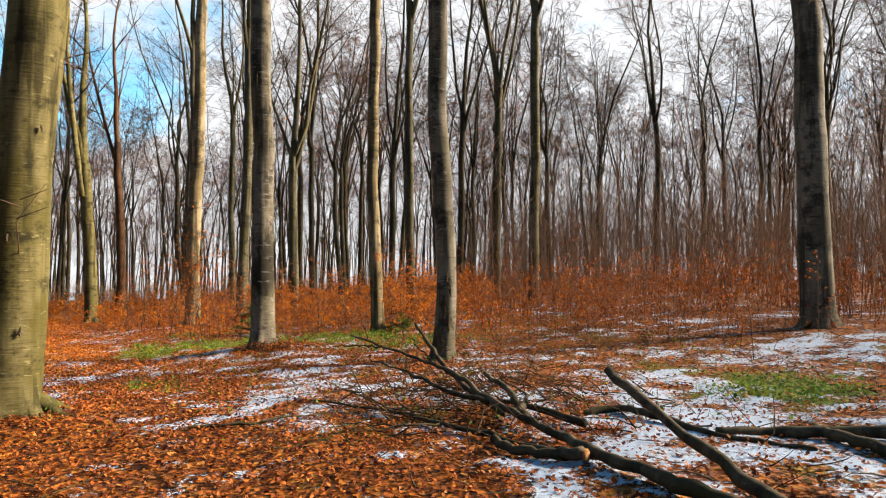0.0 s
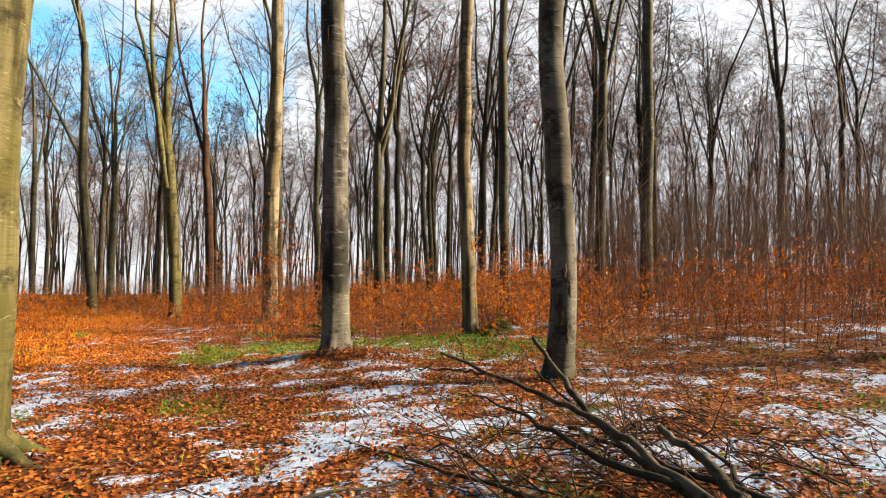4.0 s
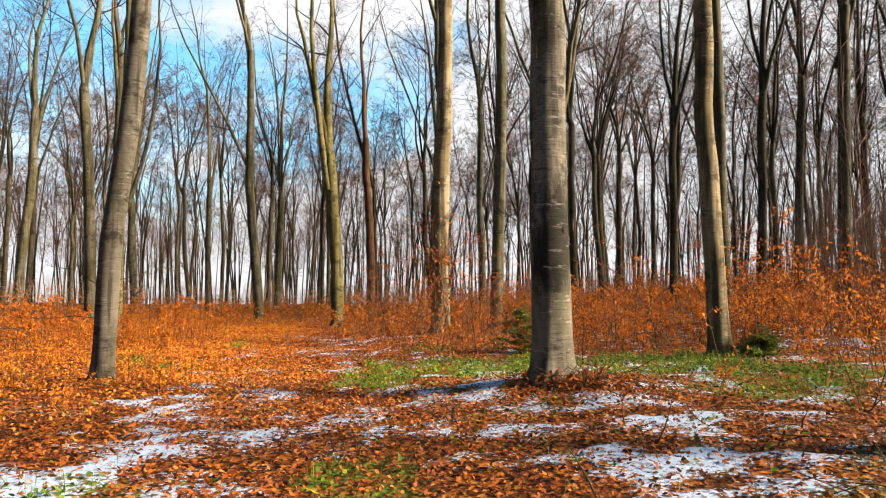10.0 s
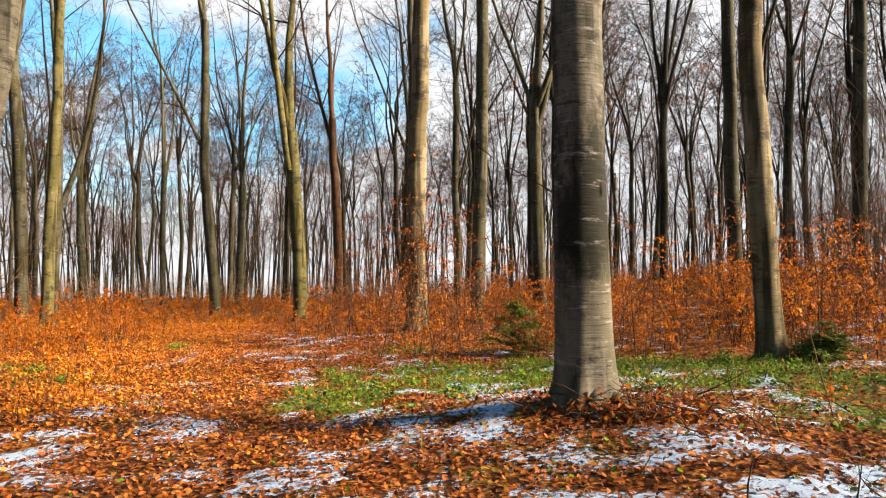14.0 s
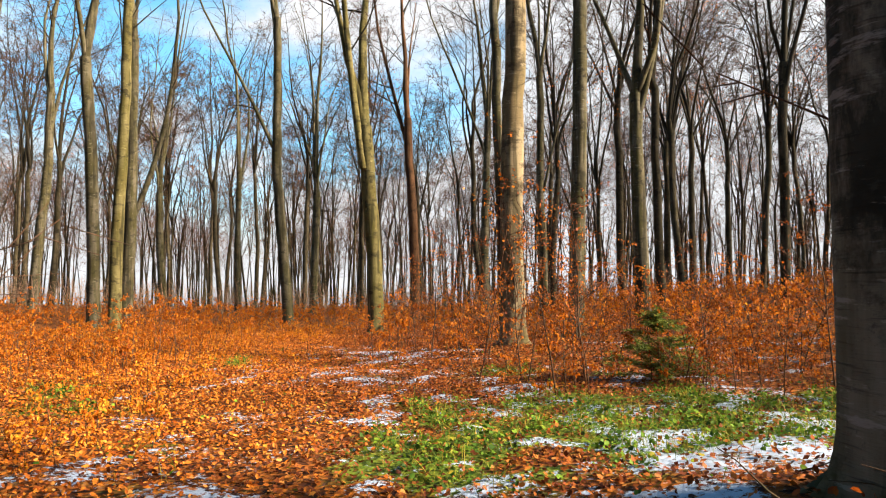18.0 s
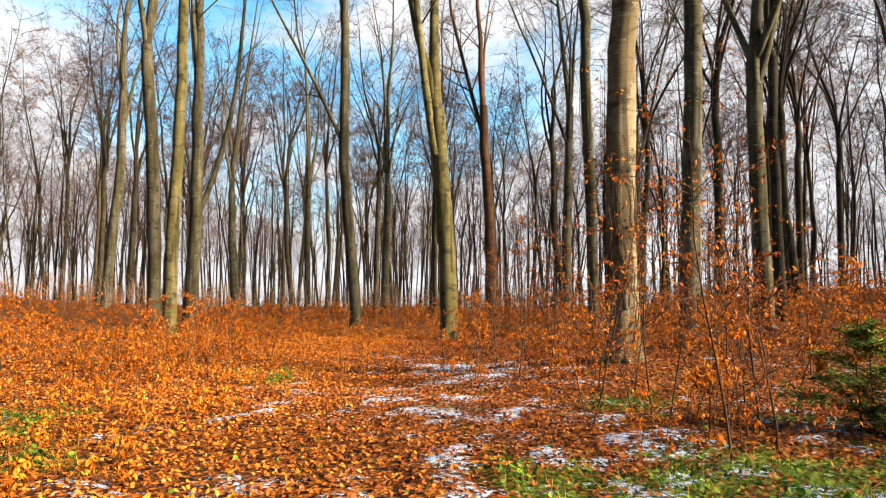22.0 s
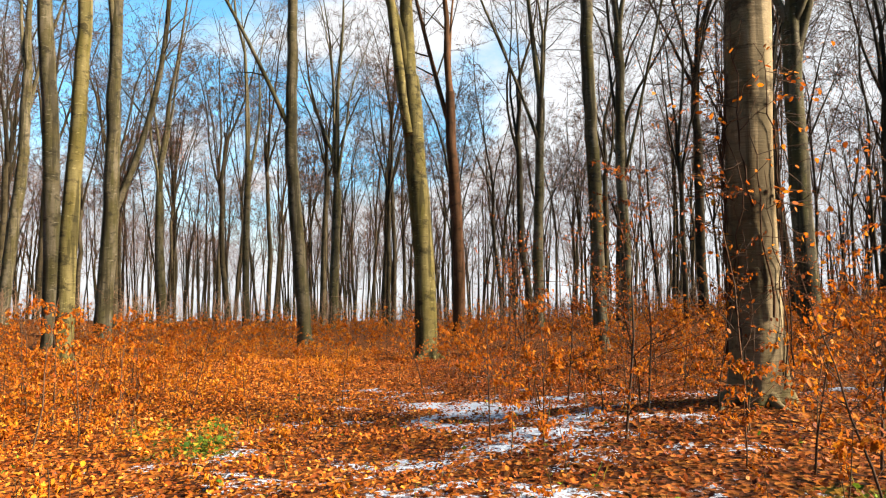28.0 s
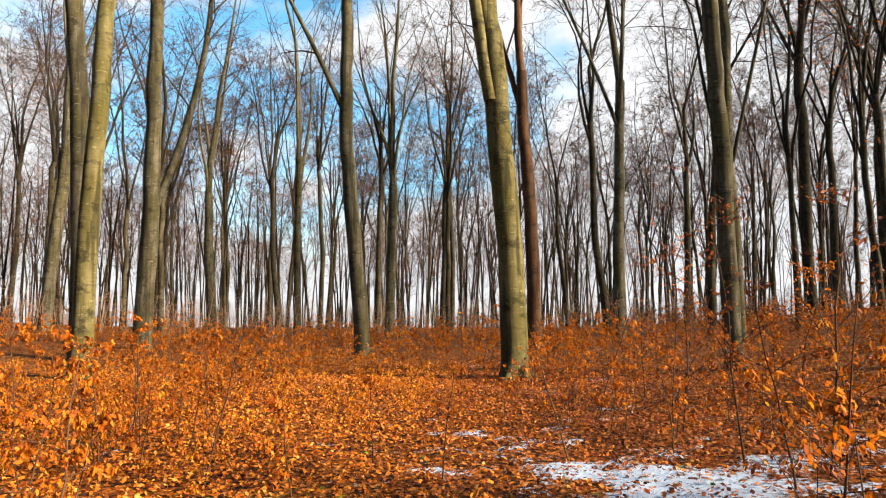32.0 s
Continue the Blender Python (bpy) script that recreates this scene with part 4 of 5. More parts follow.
# unseen wood behind the walk, added to block low sky light
for k in range(330):
    b, dist = radians(rng.uniform(84, 264)), rng.uniform(20, 80)
    x, y = -5 - math.sin(b) * dist, 9 + math.cos(b) * dist
    if not room(x, y, 2.5) or math.hypot(x, y) < 9:
        continue
    z = float(ground_z(x, y))
    h, r = rng.uniform(17, 26), rng.uniform(0.14, 0.3)
    line = curve_points((x, y, z - 0.3), (rng.normal(0, 0.03), rng.normal(0, 0.03), 1), h * 0.6, 5, 0.03, rng)
    far_pile.add(*tube(line, np.linspace(r, r * 0.6, 5), 5))
    for j in range(5):
        lim = curve_points(line[-1 - (j % 3)], (rng.normal(0, 0.3), rng.normal(0, 0.3), 1), h * rng.uniform(0.3, 0.45), 5, 0.08, rng, 0.03)
        far_pile.add(*tube(lim, np.linspace(r * 0.5, 0.04, 5), 4))
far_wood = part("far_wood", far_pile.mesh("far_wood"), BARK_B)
tagged(far_wood, "distant bare beech trunks closing the view, and unseen ones blocking sky light", "trees", kind="stuff")
tagged(part("far_twigs", far_twig.mesh("far_twigs"), TWIG), "fine bare branches of the distant beeches", "branches", kind="stuff")


# ---- saplings ----
def sapling_geometry(rnd, height, leaf_count, stem_r, leaf=0.075, lean=0.1, shape=LEAF):
    stem, twigs, foliage = Pile(), Pile(), []
    line = curve_points((0, 0, -0.06), (rnd.normal(0, lean), rnd.normal(0, lean), 1), height, 7, 0.07, rnd, 0.02)
    stem.add(*(tube(line, np.linspace(stem_r, 0.002, 7), 5) if len(shape) == 6 else tube(line[::2], np.linspace(stem_r, 0.002, 4), 3)))
    nb = max(5, int(height * 7))
    for k in range(nb):
        f = rnd.uniform(0.05, 0.98)
        i = min(int(f * 6), 5)
        p = line[i] + (line[i + 1] - line[i]) * (f * 6 - i)
        az = rnd.uniform(0, 6.28)
        ln = height * rnd.uniform(0.18, 0.38) * (1.15 - 0.7 * f)
        br = curve_points(p, (math.cos(az), math.sin(az), rnd.uniform(0.2, 0.9)), ln, 4, 0.15, rnd, 0.02)
        twigs.add(*tube(br, np.linspace(stem_r * 0.4, 0.0015, 4), 3))
        m = max(2, leaf_count // nb)
        fr = rnd.uniform(0.15, 1.05, m) * 3
        ib = np.minimum(fr.astype(int), 2)
        on_branch = br[ib] + (br[ib + 1] - br[ib]) * (fr - ib)[:, None]
        if len(shape) == 6:                    # flat sprays of side twigs
            way = br[3] - br[0]
            for j in range(5):
                f2 = rnd.uniform(0.15, 0.95) * 3
                i2 = min(int(f2), 2)
                q0 = br[i2] + (br[i2 + 1] - br[i2]) * (f2 - i2)
                across = np.array((-way[1], way[0], 0.0)) * (1 if j % 2 else -1)
                q1 = q0 + (0.45 * way + 0.5 * across) * rnd.uniform(0.5, 0.9) + (0, 0, rnd.normal(0, 0.02))
                twigs.add(*sticks(q0[None], q1[None], stem_r * 0.22, 0.001))
                some = rnd.integers(0, m, max(1, m // 4))
                on_branch[some] = q0 + (q1 - q0) * rnd.uniform(0.3, 1.05, (len(some), 1))
        foliage.append(on_branch + rnd.normal(0, 0.012, (m, 3)))
    pos = np.concatenate(foliage)
    return stem, twigs, leaves(pos, rnd.uniform(0.65, 1.15, len(pos)) * leaf, rnd, 0.6, -0.8, shape * np.array((0.85, 1, 1.5)))


SAPS = []
for k in range(20):
    rnd = np.random.default_rng(500 + k)
    h = (0.7, 0.9, 1.1, 1.3, 1.0, 1.5, 1.8, 2.2, 2.6, 0.6)[k % 10]
    st, tw, lv = sapling_geometry(rnd, h, (130, 180, 220, 250, 180, 210, 230, 190, 170, 120)[k % 10], 0.005 + 0.0025 * h, 0.044 if h > 1.7 else 0.042)
    sap = new("beech_sapling")
    part("stem", st.mesh("stem"), TWIG, sap)
    tagged(part("spray", tw.mesh("spray"), TWIG, sap), kind="stuff")
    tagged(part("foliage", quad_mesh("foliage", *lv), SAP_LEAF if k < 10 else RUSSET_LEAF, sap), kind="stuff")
    hue = "orange" if k < 10 else "russet"
    tagged(sap, f"young beech sapling with withered {hue} leaves" if h < 1.7 else f"tall thin beech sapling keeping a few {hue} leaves", "sapling", "young beeches of the undergrowth")
    SAPS.append(sap)
sap_used = set()


def set_sapling(x, y, k, size=1.0):
    # right of the walk, half take the leaf darkened for shade
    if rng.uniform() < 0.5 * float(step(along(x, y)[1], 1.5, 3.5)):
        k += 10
    s = SAPS[k]
    if k in sap_used:
        s = copy_thing(s, Matrix())
    sap_used.add(k)
    stand(s, x, y, float(rng.uniform(0, 360)), size)


PATH = [(METRES * r[1], METRES * r[2]) for r in ROWS[::4]]


def clear_of_path(x, y, gap):
    return all((x - a) ** 2 + (y - b) ** 2 > gap * gap for a, b in PATH)


def sap_density(x, y):
    """How thick the saplings stand, 0 to 1."""
    s, d = along(x, y)
    right = step(d, 1.1, 2.6) * step(s + 0.42 * np.maximum(d - 3, 0), 17.8, 20.0)
    left = step(-d, 2.0, 3.6) * step(s, 19, 24) * 0.95
    trail = 0.13 * step(s, 27, 32) + 0.7 * step(s, 33, 42)
    open_grass = 1 - step(patches(x, y, GREEN), 0.25, 0.6)
    return np.clip((right + left + trail) * open_grass * (0.35 + 1.1 * step(fbm(x, y, 3.0, 2, 41), 0.35, 0.65)), 0, 1)


NEAR = [(-6.6, 18.2, 8), (-6.75, 19.2, 7), (-7.9, 20.3, 5), (-8.5, 21.0, 6), (-7.3, 19.3, 6), (-10.0, 23.4, 7), (-8.9, 22.2, 8), (-8.1, 21.2, 8), (-10.3, 22.9, 3), (-9.2, 23.0, 6),
        (-13.4, 28.8, 8), (-10.2, 24.1, 7), (-10.4, 22.7, 2), (-13.5, 26.7, 7), (-11.6, 24.5, 8), (-11.0, 24.1, 8), (-12.9, 29.4, 6), (-13.0, 24.2, 5), (-13.7, 23.1, 4), (-16.2, 23.0, 3),
        (-16.4, 21.9, 2), (-14.6, 23.4, 1), (-7.6, 20.0, 8), (-8.2, 19.7, 5), (-7.3, 22.3, 8), (-7.0, 21.2, 7), (-4.4, 19.6, 6), (-6.3, 20.6, 5), (-3.2, 20.2, 6), (-5.0, 20.8, 7),
        (-14.8, 20.6, 3), (-15.6, 20.9, 2), (-15.2, 22.0, 5), (-13.9, 21.6, 1), (-16.8, 22.6, 3), (-15.9, 21.6, 2), (-14.3, 20.4, 1), (-17.2, 21.2, 5)]
for x, y, k in NEAR:
    set_sapling(x, y, k, 1.0)
count = 0
for _ in range(60000):
    if count >= 262:
        break
    x, y = rng.uniform(-26, 6), rng.uniform(13, 34)
    if rng.uniform() > sap_density(x, y) * (0.4 if 0 < along(x, y)[1] < 6 and along(x, y)[0] > 20 else 1.0) or not clear_of_path(x, y, 2.3) or not room(x, y, 0.45) or math.hypot(x + 9, y - 20) > 13:
        continue
    s, d = along(x, y)
    k = int(rng.choice([3, 5, 6, 7, 2, 1, 8, 3, 5])) if d > 1.5 else int(rng.choice([0, 1, 2, 4, 9, 3]))
    set_sapling(x, y, k, float(rng.uniform(0.8, 1.2)))
    count += 1

for k in range(20):
    if k not in sap_used:
        sap_used.add(k)
        stand(SAPS[k], -4.6 + 0.9 * (k % 5), 20.4 + 0.7 * (k // 5))

# the belt of saplings further off
b_stem, b_gold, b_russet, b_n = Pile(), Pile(), Pile(), 0
bank = []
for k in range(14):
    rnd = np.random.default_rng(700 + k)
    bank.append(sapling_geometry(rnd, rnd.uniform(0.6, 1.5), 105, 0.006, 0.066, 0.14, SMALL))
belt = []
for _ in range(60000):
    if len(belt) >= 1700:
        break
    b, dist = radians(rng.uniform(-40, 76)), math.sqrt(rng.uniform(15 ** 2, 75 ** 2))
    ox, oy = (0, 0) if b < 8 else (-5, 9)
    x, y = ox - math.sin(b) * dist, oy + math.cos(b) * dist
    if math.hypot(x + 9, y - 20) <= 13 or not room(x, y, 0.4) or rng.uniform() > sap_density(x, y) * (1.0 if dist < 45 else 0.6) + 0.02:
        continue
    belt.append((x, y))
for _ in range(20000):                         # and thicker on the rise past the pale beech
    if len(belt) >= 2250:
        break
    x, y = rng.uniform(-34, 3), rng.uniform(30, 54)
    if math.hypot(x + 9, y - 20) > 13 and room(x, y, 0.4) and snow_at(x, y) < 0.6 and rng.uniform() < 0.15 + 0.85 * float(step(fbm(x, y, 2.6, 2, 43), 0.36, 0.6)):
        belt.append((x, y))
low_bank = []
for k in range(8):
    rnd = np.random.default_rng(760 + k)
    low_bank.append(sapling_geometry(rnd, rnd.uniform(0.35, 0.95), 130, 0.006, 0.045, 0.1, SMALL))
fine_bank = []
for k in range(8):
    rnd = np.random.default_rng(790 + k)
    fine_bank.append(sapling_geometry(rnd, rnd.uniform(0.7, 2.0), 105, 0.006, 0.045, 0.1, SMALL))
low = []
for _ in range(30000):
    if len(low) >= 560:
        break
    x, y = rng.uniform(-26, 2), rng.uniform(12, 33)
    s0, d0 = along(x, y)
    if math.hypot(x + 9, y - 20) > 14 or not clear_of_path(x, y, 1.7) or not room(x, y, 0.45) or rng.uniform() > float(sap_density(x, y)) * (1.0 if d0 < 0 else 0.45):
        continue
    low.append((x, y))
for _ in range(30000):
    if len(low) >= 1160:
        break
    x, y = rng.uniform(-2, 11), rng.uniform(10.5, 27)
    if room(x, y, 0.4) and patches(x, y, GREEN) < 0.35 and math.hypot(x + 1.1, y - 17.6) > 0.9 and (x > 1.5 or y > 13.5) and rng.uniform() < 0.06 + 1.2 * step(fbm(x, y, 2.2, 2, 71), 0.4, 0.6) * step(y + 0.25 * x, 12, 18.5):
        low.append((x, y))
for x, y in belt + low:
    which = bank if b_n < len(belt) else low_bank if b_n < len(belt) + 560 else fine_bank
    st, tw, (lv, lq) = which[int(rng.integers(0, len(which)))]
    an, sz = rng.uniform(0, 6.28), rng.uniform(0.55, 1.35)
    ca, sa = math.cos(an) * sz, math.sin(an) * sz
    rot = np.array([(ca, -sa, 0), (sa, ca, 0), (0, 0, sz)])
    off = np.array((x, y, float(ground_z(x, y))))
    b_stem.add(st.v[0] @ rot.T + off, st.q[0])
    if math.hypot(x + 5, y - 12) < 19:
        for tv, tq in zip(tw.v, tw.q):
            b_stem.add(tv @ rot.T + off, tq - tq.min())
    # leaves darkened for half shade on the right, orange ones elsewhere
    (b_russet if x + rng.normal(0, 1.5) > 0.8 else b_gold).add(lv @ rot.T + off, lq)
    b_n += 1
tagged(part("sapling_stems", b_stem.mesh("sapling_stems"), TWIG), "thin stems of the young beeches under the wood", "saplings", kind="stuff")
tagged(part("sapling_leaves", b_gold.mesh("sapling_leaves"), SAP_LEAF), "belt of withered orange leaves on young beeches", "undergrowth", kind="stuff")
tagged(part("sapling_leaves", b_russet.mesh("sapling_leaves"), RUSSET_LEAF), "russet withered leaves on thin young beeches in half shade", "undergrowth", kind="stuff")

# knee-high golden seedlings on the open left of the walk
seed_bank = []
for k in range(8):
    rnd = np.random.default_rng(820 + k)
    seed_bank.append(sapling_geometry(rnd, rnd.uniform(0.18, 0.5), 46, 0.004, 0.043, 0.2))
s_leaf, s_stem, count = Pile(), Pile(), 0
for _ in range(40000):
    if count >= 1150:
        break
    x, y = rng.uniform(-27, -4), rng.uniform(11, 36)
    s, d = along(x, y)
    chance = float(step(-d, -0.9, 1.2) * step(s, 14.0, 17.5) * step(26 + d, 0, 8)) * (0.15 + 0.85 * float(step(fbm(x, y, 1.8, 2, 83), 0.38, 0.6)))
    if rng.uniform() > chance or not clear_of_path(x, y, 1.3) or not room(x, y, 0.4) or snow_at(x, y) > 0.6:
        continue
    st, tw, (lv, lq) = seed_bank[int(rng.integers(0, 8))]
    an, sz = rng.uniform(0, 6.28), rng.uniform(0.6, 1.3)
    ca, sa = math.cos(an) * sz, math.sin(an) * sz
    rot = np.array([(ca, -sa, 0), (sa, ca, 0), (0, 0, sz)])
    off = np.array((x, y, float(ground_z(x, y))))
    s_stem.add(st.v[0] @ rot.T + off, st.q[0])
    s_leaf.add(lv @ rot.T + off, lq)
    count += 1
tagged(part("seedling_stems", s_stem.mesh("seedling_stems"), TWIG), "thin stems of knee-high beech seedlings", "seedlings", kind="stuff")
tagged(part("seedling_leaves", s_leaf.mesh("seedling_leaves"), GOLD_LEAF), "carpet of golden withered leaves on low beech seedlings", "undergrowth", kind="stuff")

# thicket of tall bare rods on the shaded side, some unseen and casting shade
rods = Pile()
for k in range(2700):
    x, y = rng.uniform(1.5, 36), rng.uniform(17, 50)
    # unseen rods past the right edge, added to shade the ground there
    if k > 1700:
        x, y = rng.uniform(9.5, 24), rng.uniform(1, 22)
    if k <= 1700 and x / y > 0.85 or x / y < 0.58 and y < 22 and k > 1700 or not room(x, y, 0.4):
        continue
    h = rng.uniform(2.2, 5.5) * (1.0 if k <= 1700 else 1.25)
    line = curve_points((x, y, float(ground_z(x, y)) - 0.1), (rng.normal(0, 0.06), rng.normal(0, 0.06), 1), h, 4, 0.05, rng)
    rods.add(*tube(line, np.linspace(0.011, 0.004, 4), 3))
    for j in range(9):
        f = rng.uniform(0.2, 0.95) * 3
        i = min(int(f), 2)
        p = line[i] + (line[i + 1] - line[i]) * (f - i)
        az = rng.uniform(0, 6.28)
        tw = curve_points(p, (math.cos(az) * 0.6, math.sin(az) * 0.6, 0.9), h * 0.24, 2, 0.15, rng)
        rods.add(*tube(tw, (0.006, 0.002), 3))
for k in range(600):
    b, dist = radians(rng.uniform(-46, -3)), math.sqrt(rng.uniform(24 ** 2, 62 ** 2))
    x, y = -math.sin(b) * dist, math.cos(b) * dist
    h = rng.uniform(2.5, 8.5)
    line = curve_points((x, y, float(ground_z(x, y)) - 0.1), (rng.normal(0, 0.06), rng.normal(0, 0.06), 1), h, 4, 0.05, rng)
    rods.add(*tube(line, np.linspace(0.022, 0.007, 4), 3))
    for j in range(7):
        f = rng.uniform(0.25, 0.98) * 3
        i = min(int(f), 2)
        az = rng.uniform(0, 6.28)
        tw = curve_points(line[i] + (line[i + 1] - line[i]) * (f - i), (math.cos(az) * 0.7, math.sin(az) * 0.7, 0.8), h * 0.26, 2, 0.15, rng)
        rods.add(*tube(tw, (0.012, 0.005), 3))
for k in range(1500):                          # low bare scrub along the far edge of the saplings
    b, dist = radians(rng.uniform(-8, 80)), math.sqrt(rng.uniform(38 ** 2, 72 ** 2))
    x, y = -5 - math.sin(b) * dist, 10 + math.cos(b) * dist
    h = rng.uniform(0.9, 2.6)
    line = curve_points((x, y, float(ground_z(x, y)) - 0.1), (rng.normal(0, 0.12), rng.normal(0, 0.12), 1), h, 3, 0.08, rng)
    rods.add(*tube(line, (0.016, 0.012, 0.006), 3))
    p = line[0] + (line[2] - line[0]) * rng.uniform(0.25, 0.95, 7)[:, None]
    rods.add(*sticks(p, p + rng.normal(0, 1, (7, 3)) * (0.4, 0.4, 0.15) + (0, 0, 0.35), 0.009, 0.004))
tagged(part("bare_thicket", rods.mesh("bare_thicket"), ROD), "brown thicket of thin bare young stems, with unseen ones added for shade", "thicket", kind="stuff")


# ---- fallen branches ----
def log_part(name, pts, r0, r1, parent, sides=10, mat=None, seed=0):
    rnd = np.random.default_rng(seed)
    pts = np.asarray(pts, float)
    t = np.linspace(0, len(pts) - 1, (len(pts) - 1) * 5 + 1)
    k = np.arange(len(pts))
    line = np.stack([np.interp(t, k, pts[:, i]) for i in range(3)], 1)
    ker = np.array([0.1, 0.2, 0.4, 0.2, 0.1])
    sm = np.stack([np.convolve(np.pad(line[:, i], 2, "edge"), ker, "valid") for i in range(3)], 1)
    sm += rnd.normal(0, 0.010, sm.shape)
    rad = np.linspace(r0, r1, len(sm)) * rnd.uniform(0.84, 1.18, len(sm))
    v, q = tube(sm, rad, sides)
    # closed ends
    caps = [np.stack([np.full(sides // 2 - 1, 0), np.arange(1, sides - 2, 2), np.arange(2, sides - 1, 2), np.arange(3, sides, 2)], 1)[:, :4]]
    c2 = caps[0][:, ::-1] + (len(sm) - 1) * sides
    return part(name, quad_mesh(name, v, np.concatenate([q, caps[0], c2])), mat or DEADWOOD, parent)


def cut_end(before, end, r, parent):
    """A pale sawn face, slanting, on a branch's end."""
    d = np.asarray(end, float) - np.asarray(before, float)
    d = d / np.linalg.norm(d)
    pts = np.asarray(end, float) + d[None] * np.array((-0.01, 0.004, 0.012, 0.016))[:, None]
    return part("cut_end", quad_mesh("cut_end", *tube(pts, (r * 1.12, r * 1.1, r * 0.7, r * 0.03), 10)), CUT_WOOD, parent, "pale sawn end")


def brushwood():
    main = new("fallen_branch")
    g = lambda x, y, h: (x, y, float(ground_z(x, y)) + h)
    log_part("stem", [g(2.0, 3.4, 0.05), g(1.68, 3.9, 0.06), g(1.38, 4.4, 0.08), g(1.13, 5.0, 0.09), g(0.95, 5.7, 0.10), g(0.74, 6.3, 0.13), g(0.42, 6.75, 0.25), g(0.2, 7.15, 0.40), g(-0.2, 7.65, 0.53), g(-0.7, 8.2, 0.64), (-1.27, 8.85, 0.69)], 0.056, 0.011, main, 12, seed=1)
    log_part("side_branch", [g(0.50, 6.62, 0.20), g(0.05, 7.0, 0.27), g(-0.4, 7.6, 0.40), (-0.97, 8.3, 0.43)], 0.030, 0.006, main, 8, seed=2)
    sawn = log_part("side_branch", [g(0.78, 6.3, 0.12), g(0.74, 6.75, 0.20), g(0.62, 7.0, 0.33), (0.45, 7.25, 0.41)], 0.046, 0.022, main, 8, seed=3)
    cut_end((0.62, 7.0, 0.32), (0.45, 7.25, 0.41), 0.022, sawn)
    log_part("side_branch", [g(-0.72, 8.2, 0.64), g(-1.0, 8.4, 0.66), g(-1.25, 8.5, 0.66), g(-1.55, 8.75, 0.60)], 0.014, 0.003, main, 6, seed=4)
    log_part("side_branch", [(-0.97, 8.62, 0.62), (-1.08, 8.95, 0.82), (-1.19, 9.35, 0.97)], 0.009, 0.003, main, 5, seed=5)
    up = new("fallen_branch")
    sawn = log_part("stem", [g(0.66, 6.75, 0.05), g(0.32, 7.25, 0.2), (0.0, 7.9, 0.41), (-0.2, 8.4, 0.62), (-0.36, 8.85, 0.83)], 0.034, 0.020, up, 9, seed=14)
    cut_end((-0.2, 8.4, 0.62), (-0.36, 8.85, 0.83), 0.021, sawn)
    log_part("side_branch", [g(0.1, 7.7, 0.33), (-0.25, 8.2, 0.5), (-0.45, 8.45, 0.75)], 0.014, 0.005, up, 6, seed=15)
    tagged(up, "grey-brown branch poking upright with a pale cut end", "branch", "fallen branches")
    stub = new("fallen_branch")
    sawn = log_part("stem", [g(0.42, 5.6, 0.07), g(0.52, 5.3, 0.06), g(0.8, 5.1, 0.07), g(1.06, 4.9, 0.09)], 0.034, 0.046, stub, 10, seed=16)
    cut_end(g(0.8, 5.1, 0.07), g(1.06, 4.9, 0.09), 0.046, sawn)
    tagged(stub, "short stout branch with a freshly sawn end on the snow", "branch", "fallen branches")
    rest = new("fallen_branch")
    log_part("stem", [g(1.35, 6.1, 0.06), g(0.9, 6.9, 0.09), g(0.4, 7.7, 0.12), g(-0.1, 8.4, 0.2)], 0.040, 0.012, rest, 9, seed=17)
    log_part("side_branch", [g(0.9, 6.9, 0.09), g(0.9, 7.5, 0.18), g(0.7, 8.3, 0.2)], 0.022, 0.006, rest, 7, seed=18)
    tagged(rest, "dark branch lying under the brushwood", "branch", "fallen branches")
    tagged(main, "dark fallen beech branch propped on brushwood", "branch", "fallen branches")
    low = new("fallen_branch")
    log_part("stem", [g(1.0, 5.0, 0.03), g(0.4, 5.9, 0.05), g(0.0, 6.4, 0.06), g(-0.6, 7.0, 0.08), g(-1.2, 7.5, 0.06), g(-2.1, 8.5, 0.03)], 0.032, 0.006, low, 8, seed=6)
    log_part("side_branch", [g(0.0, 6.4, 0.06), g(-0.3, 6.2, 0.1), g(-0.9, 6.3, 0.12)], 0.016, 0.004, low, 6, seed=7)
    log_part("side_branch", [g(-0.5, 6.9, 0.08), g(-0.8, 7.5, 0.1), g(-1.3, 8.2, 0.14)], 0.014, 0.004, low, 6, seed=8)
    tagged(low, "thin dark branch lying flat on leaves and snow", "branch", "fallen branches")
    prop = new("fallen_branch")
    log_part("stem", [g(2.15, 3.2, 0.0), (1.87, 3.9, 0.2 + 0.0), (1.58, 4.6, 0.47), (1.29, 5.33, 0.74)], 0.050, 0.034, prop, 12, seed=9)
    tagged(prop, "thick dark branch slanting up to a broken pale end", "branch", "fallen branches")
    bow = new("fallen_branch")
    log_part("stem", [g(1.45, 6.85, 0.02), g(1.85, 6.95, 0.08), g(2.02, 6.5, 0.07), g(2.3, 5.6, 0.03), g(2.9, 5.0, 0.02)], 0.042, 0.03, bow, 9, seed=10)
    tagged(bow, "bowed branch lying in the snow", "branch", "fallen branches")
    fork = new("fallen_branch")
    log_part("stem", [g(2.3, 5.7, 0.03), g(2.8, 5.65, 0.05), g(3.2, 5.5, 0.08), g(3.9, 5.2, 0.1)], 0.045, 0.06, fork, 10, seed=11)
    log_part("side_branch", [g(3.15, 5.55, 0.08), g(3.2, 5.0, 0.06), g(3.3, 4.5, 0.05)], 0.05, 0.045, fork, 9, seed=12)
    tagged(fork, "dark forked branch half sunk in snow", "branch", "fallen branches")
    stick = new("fallen_branch")
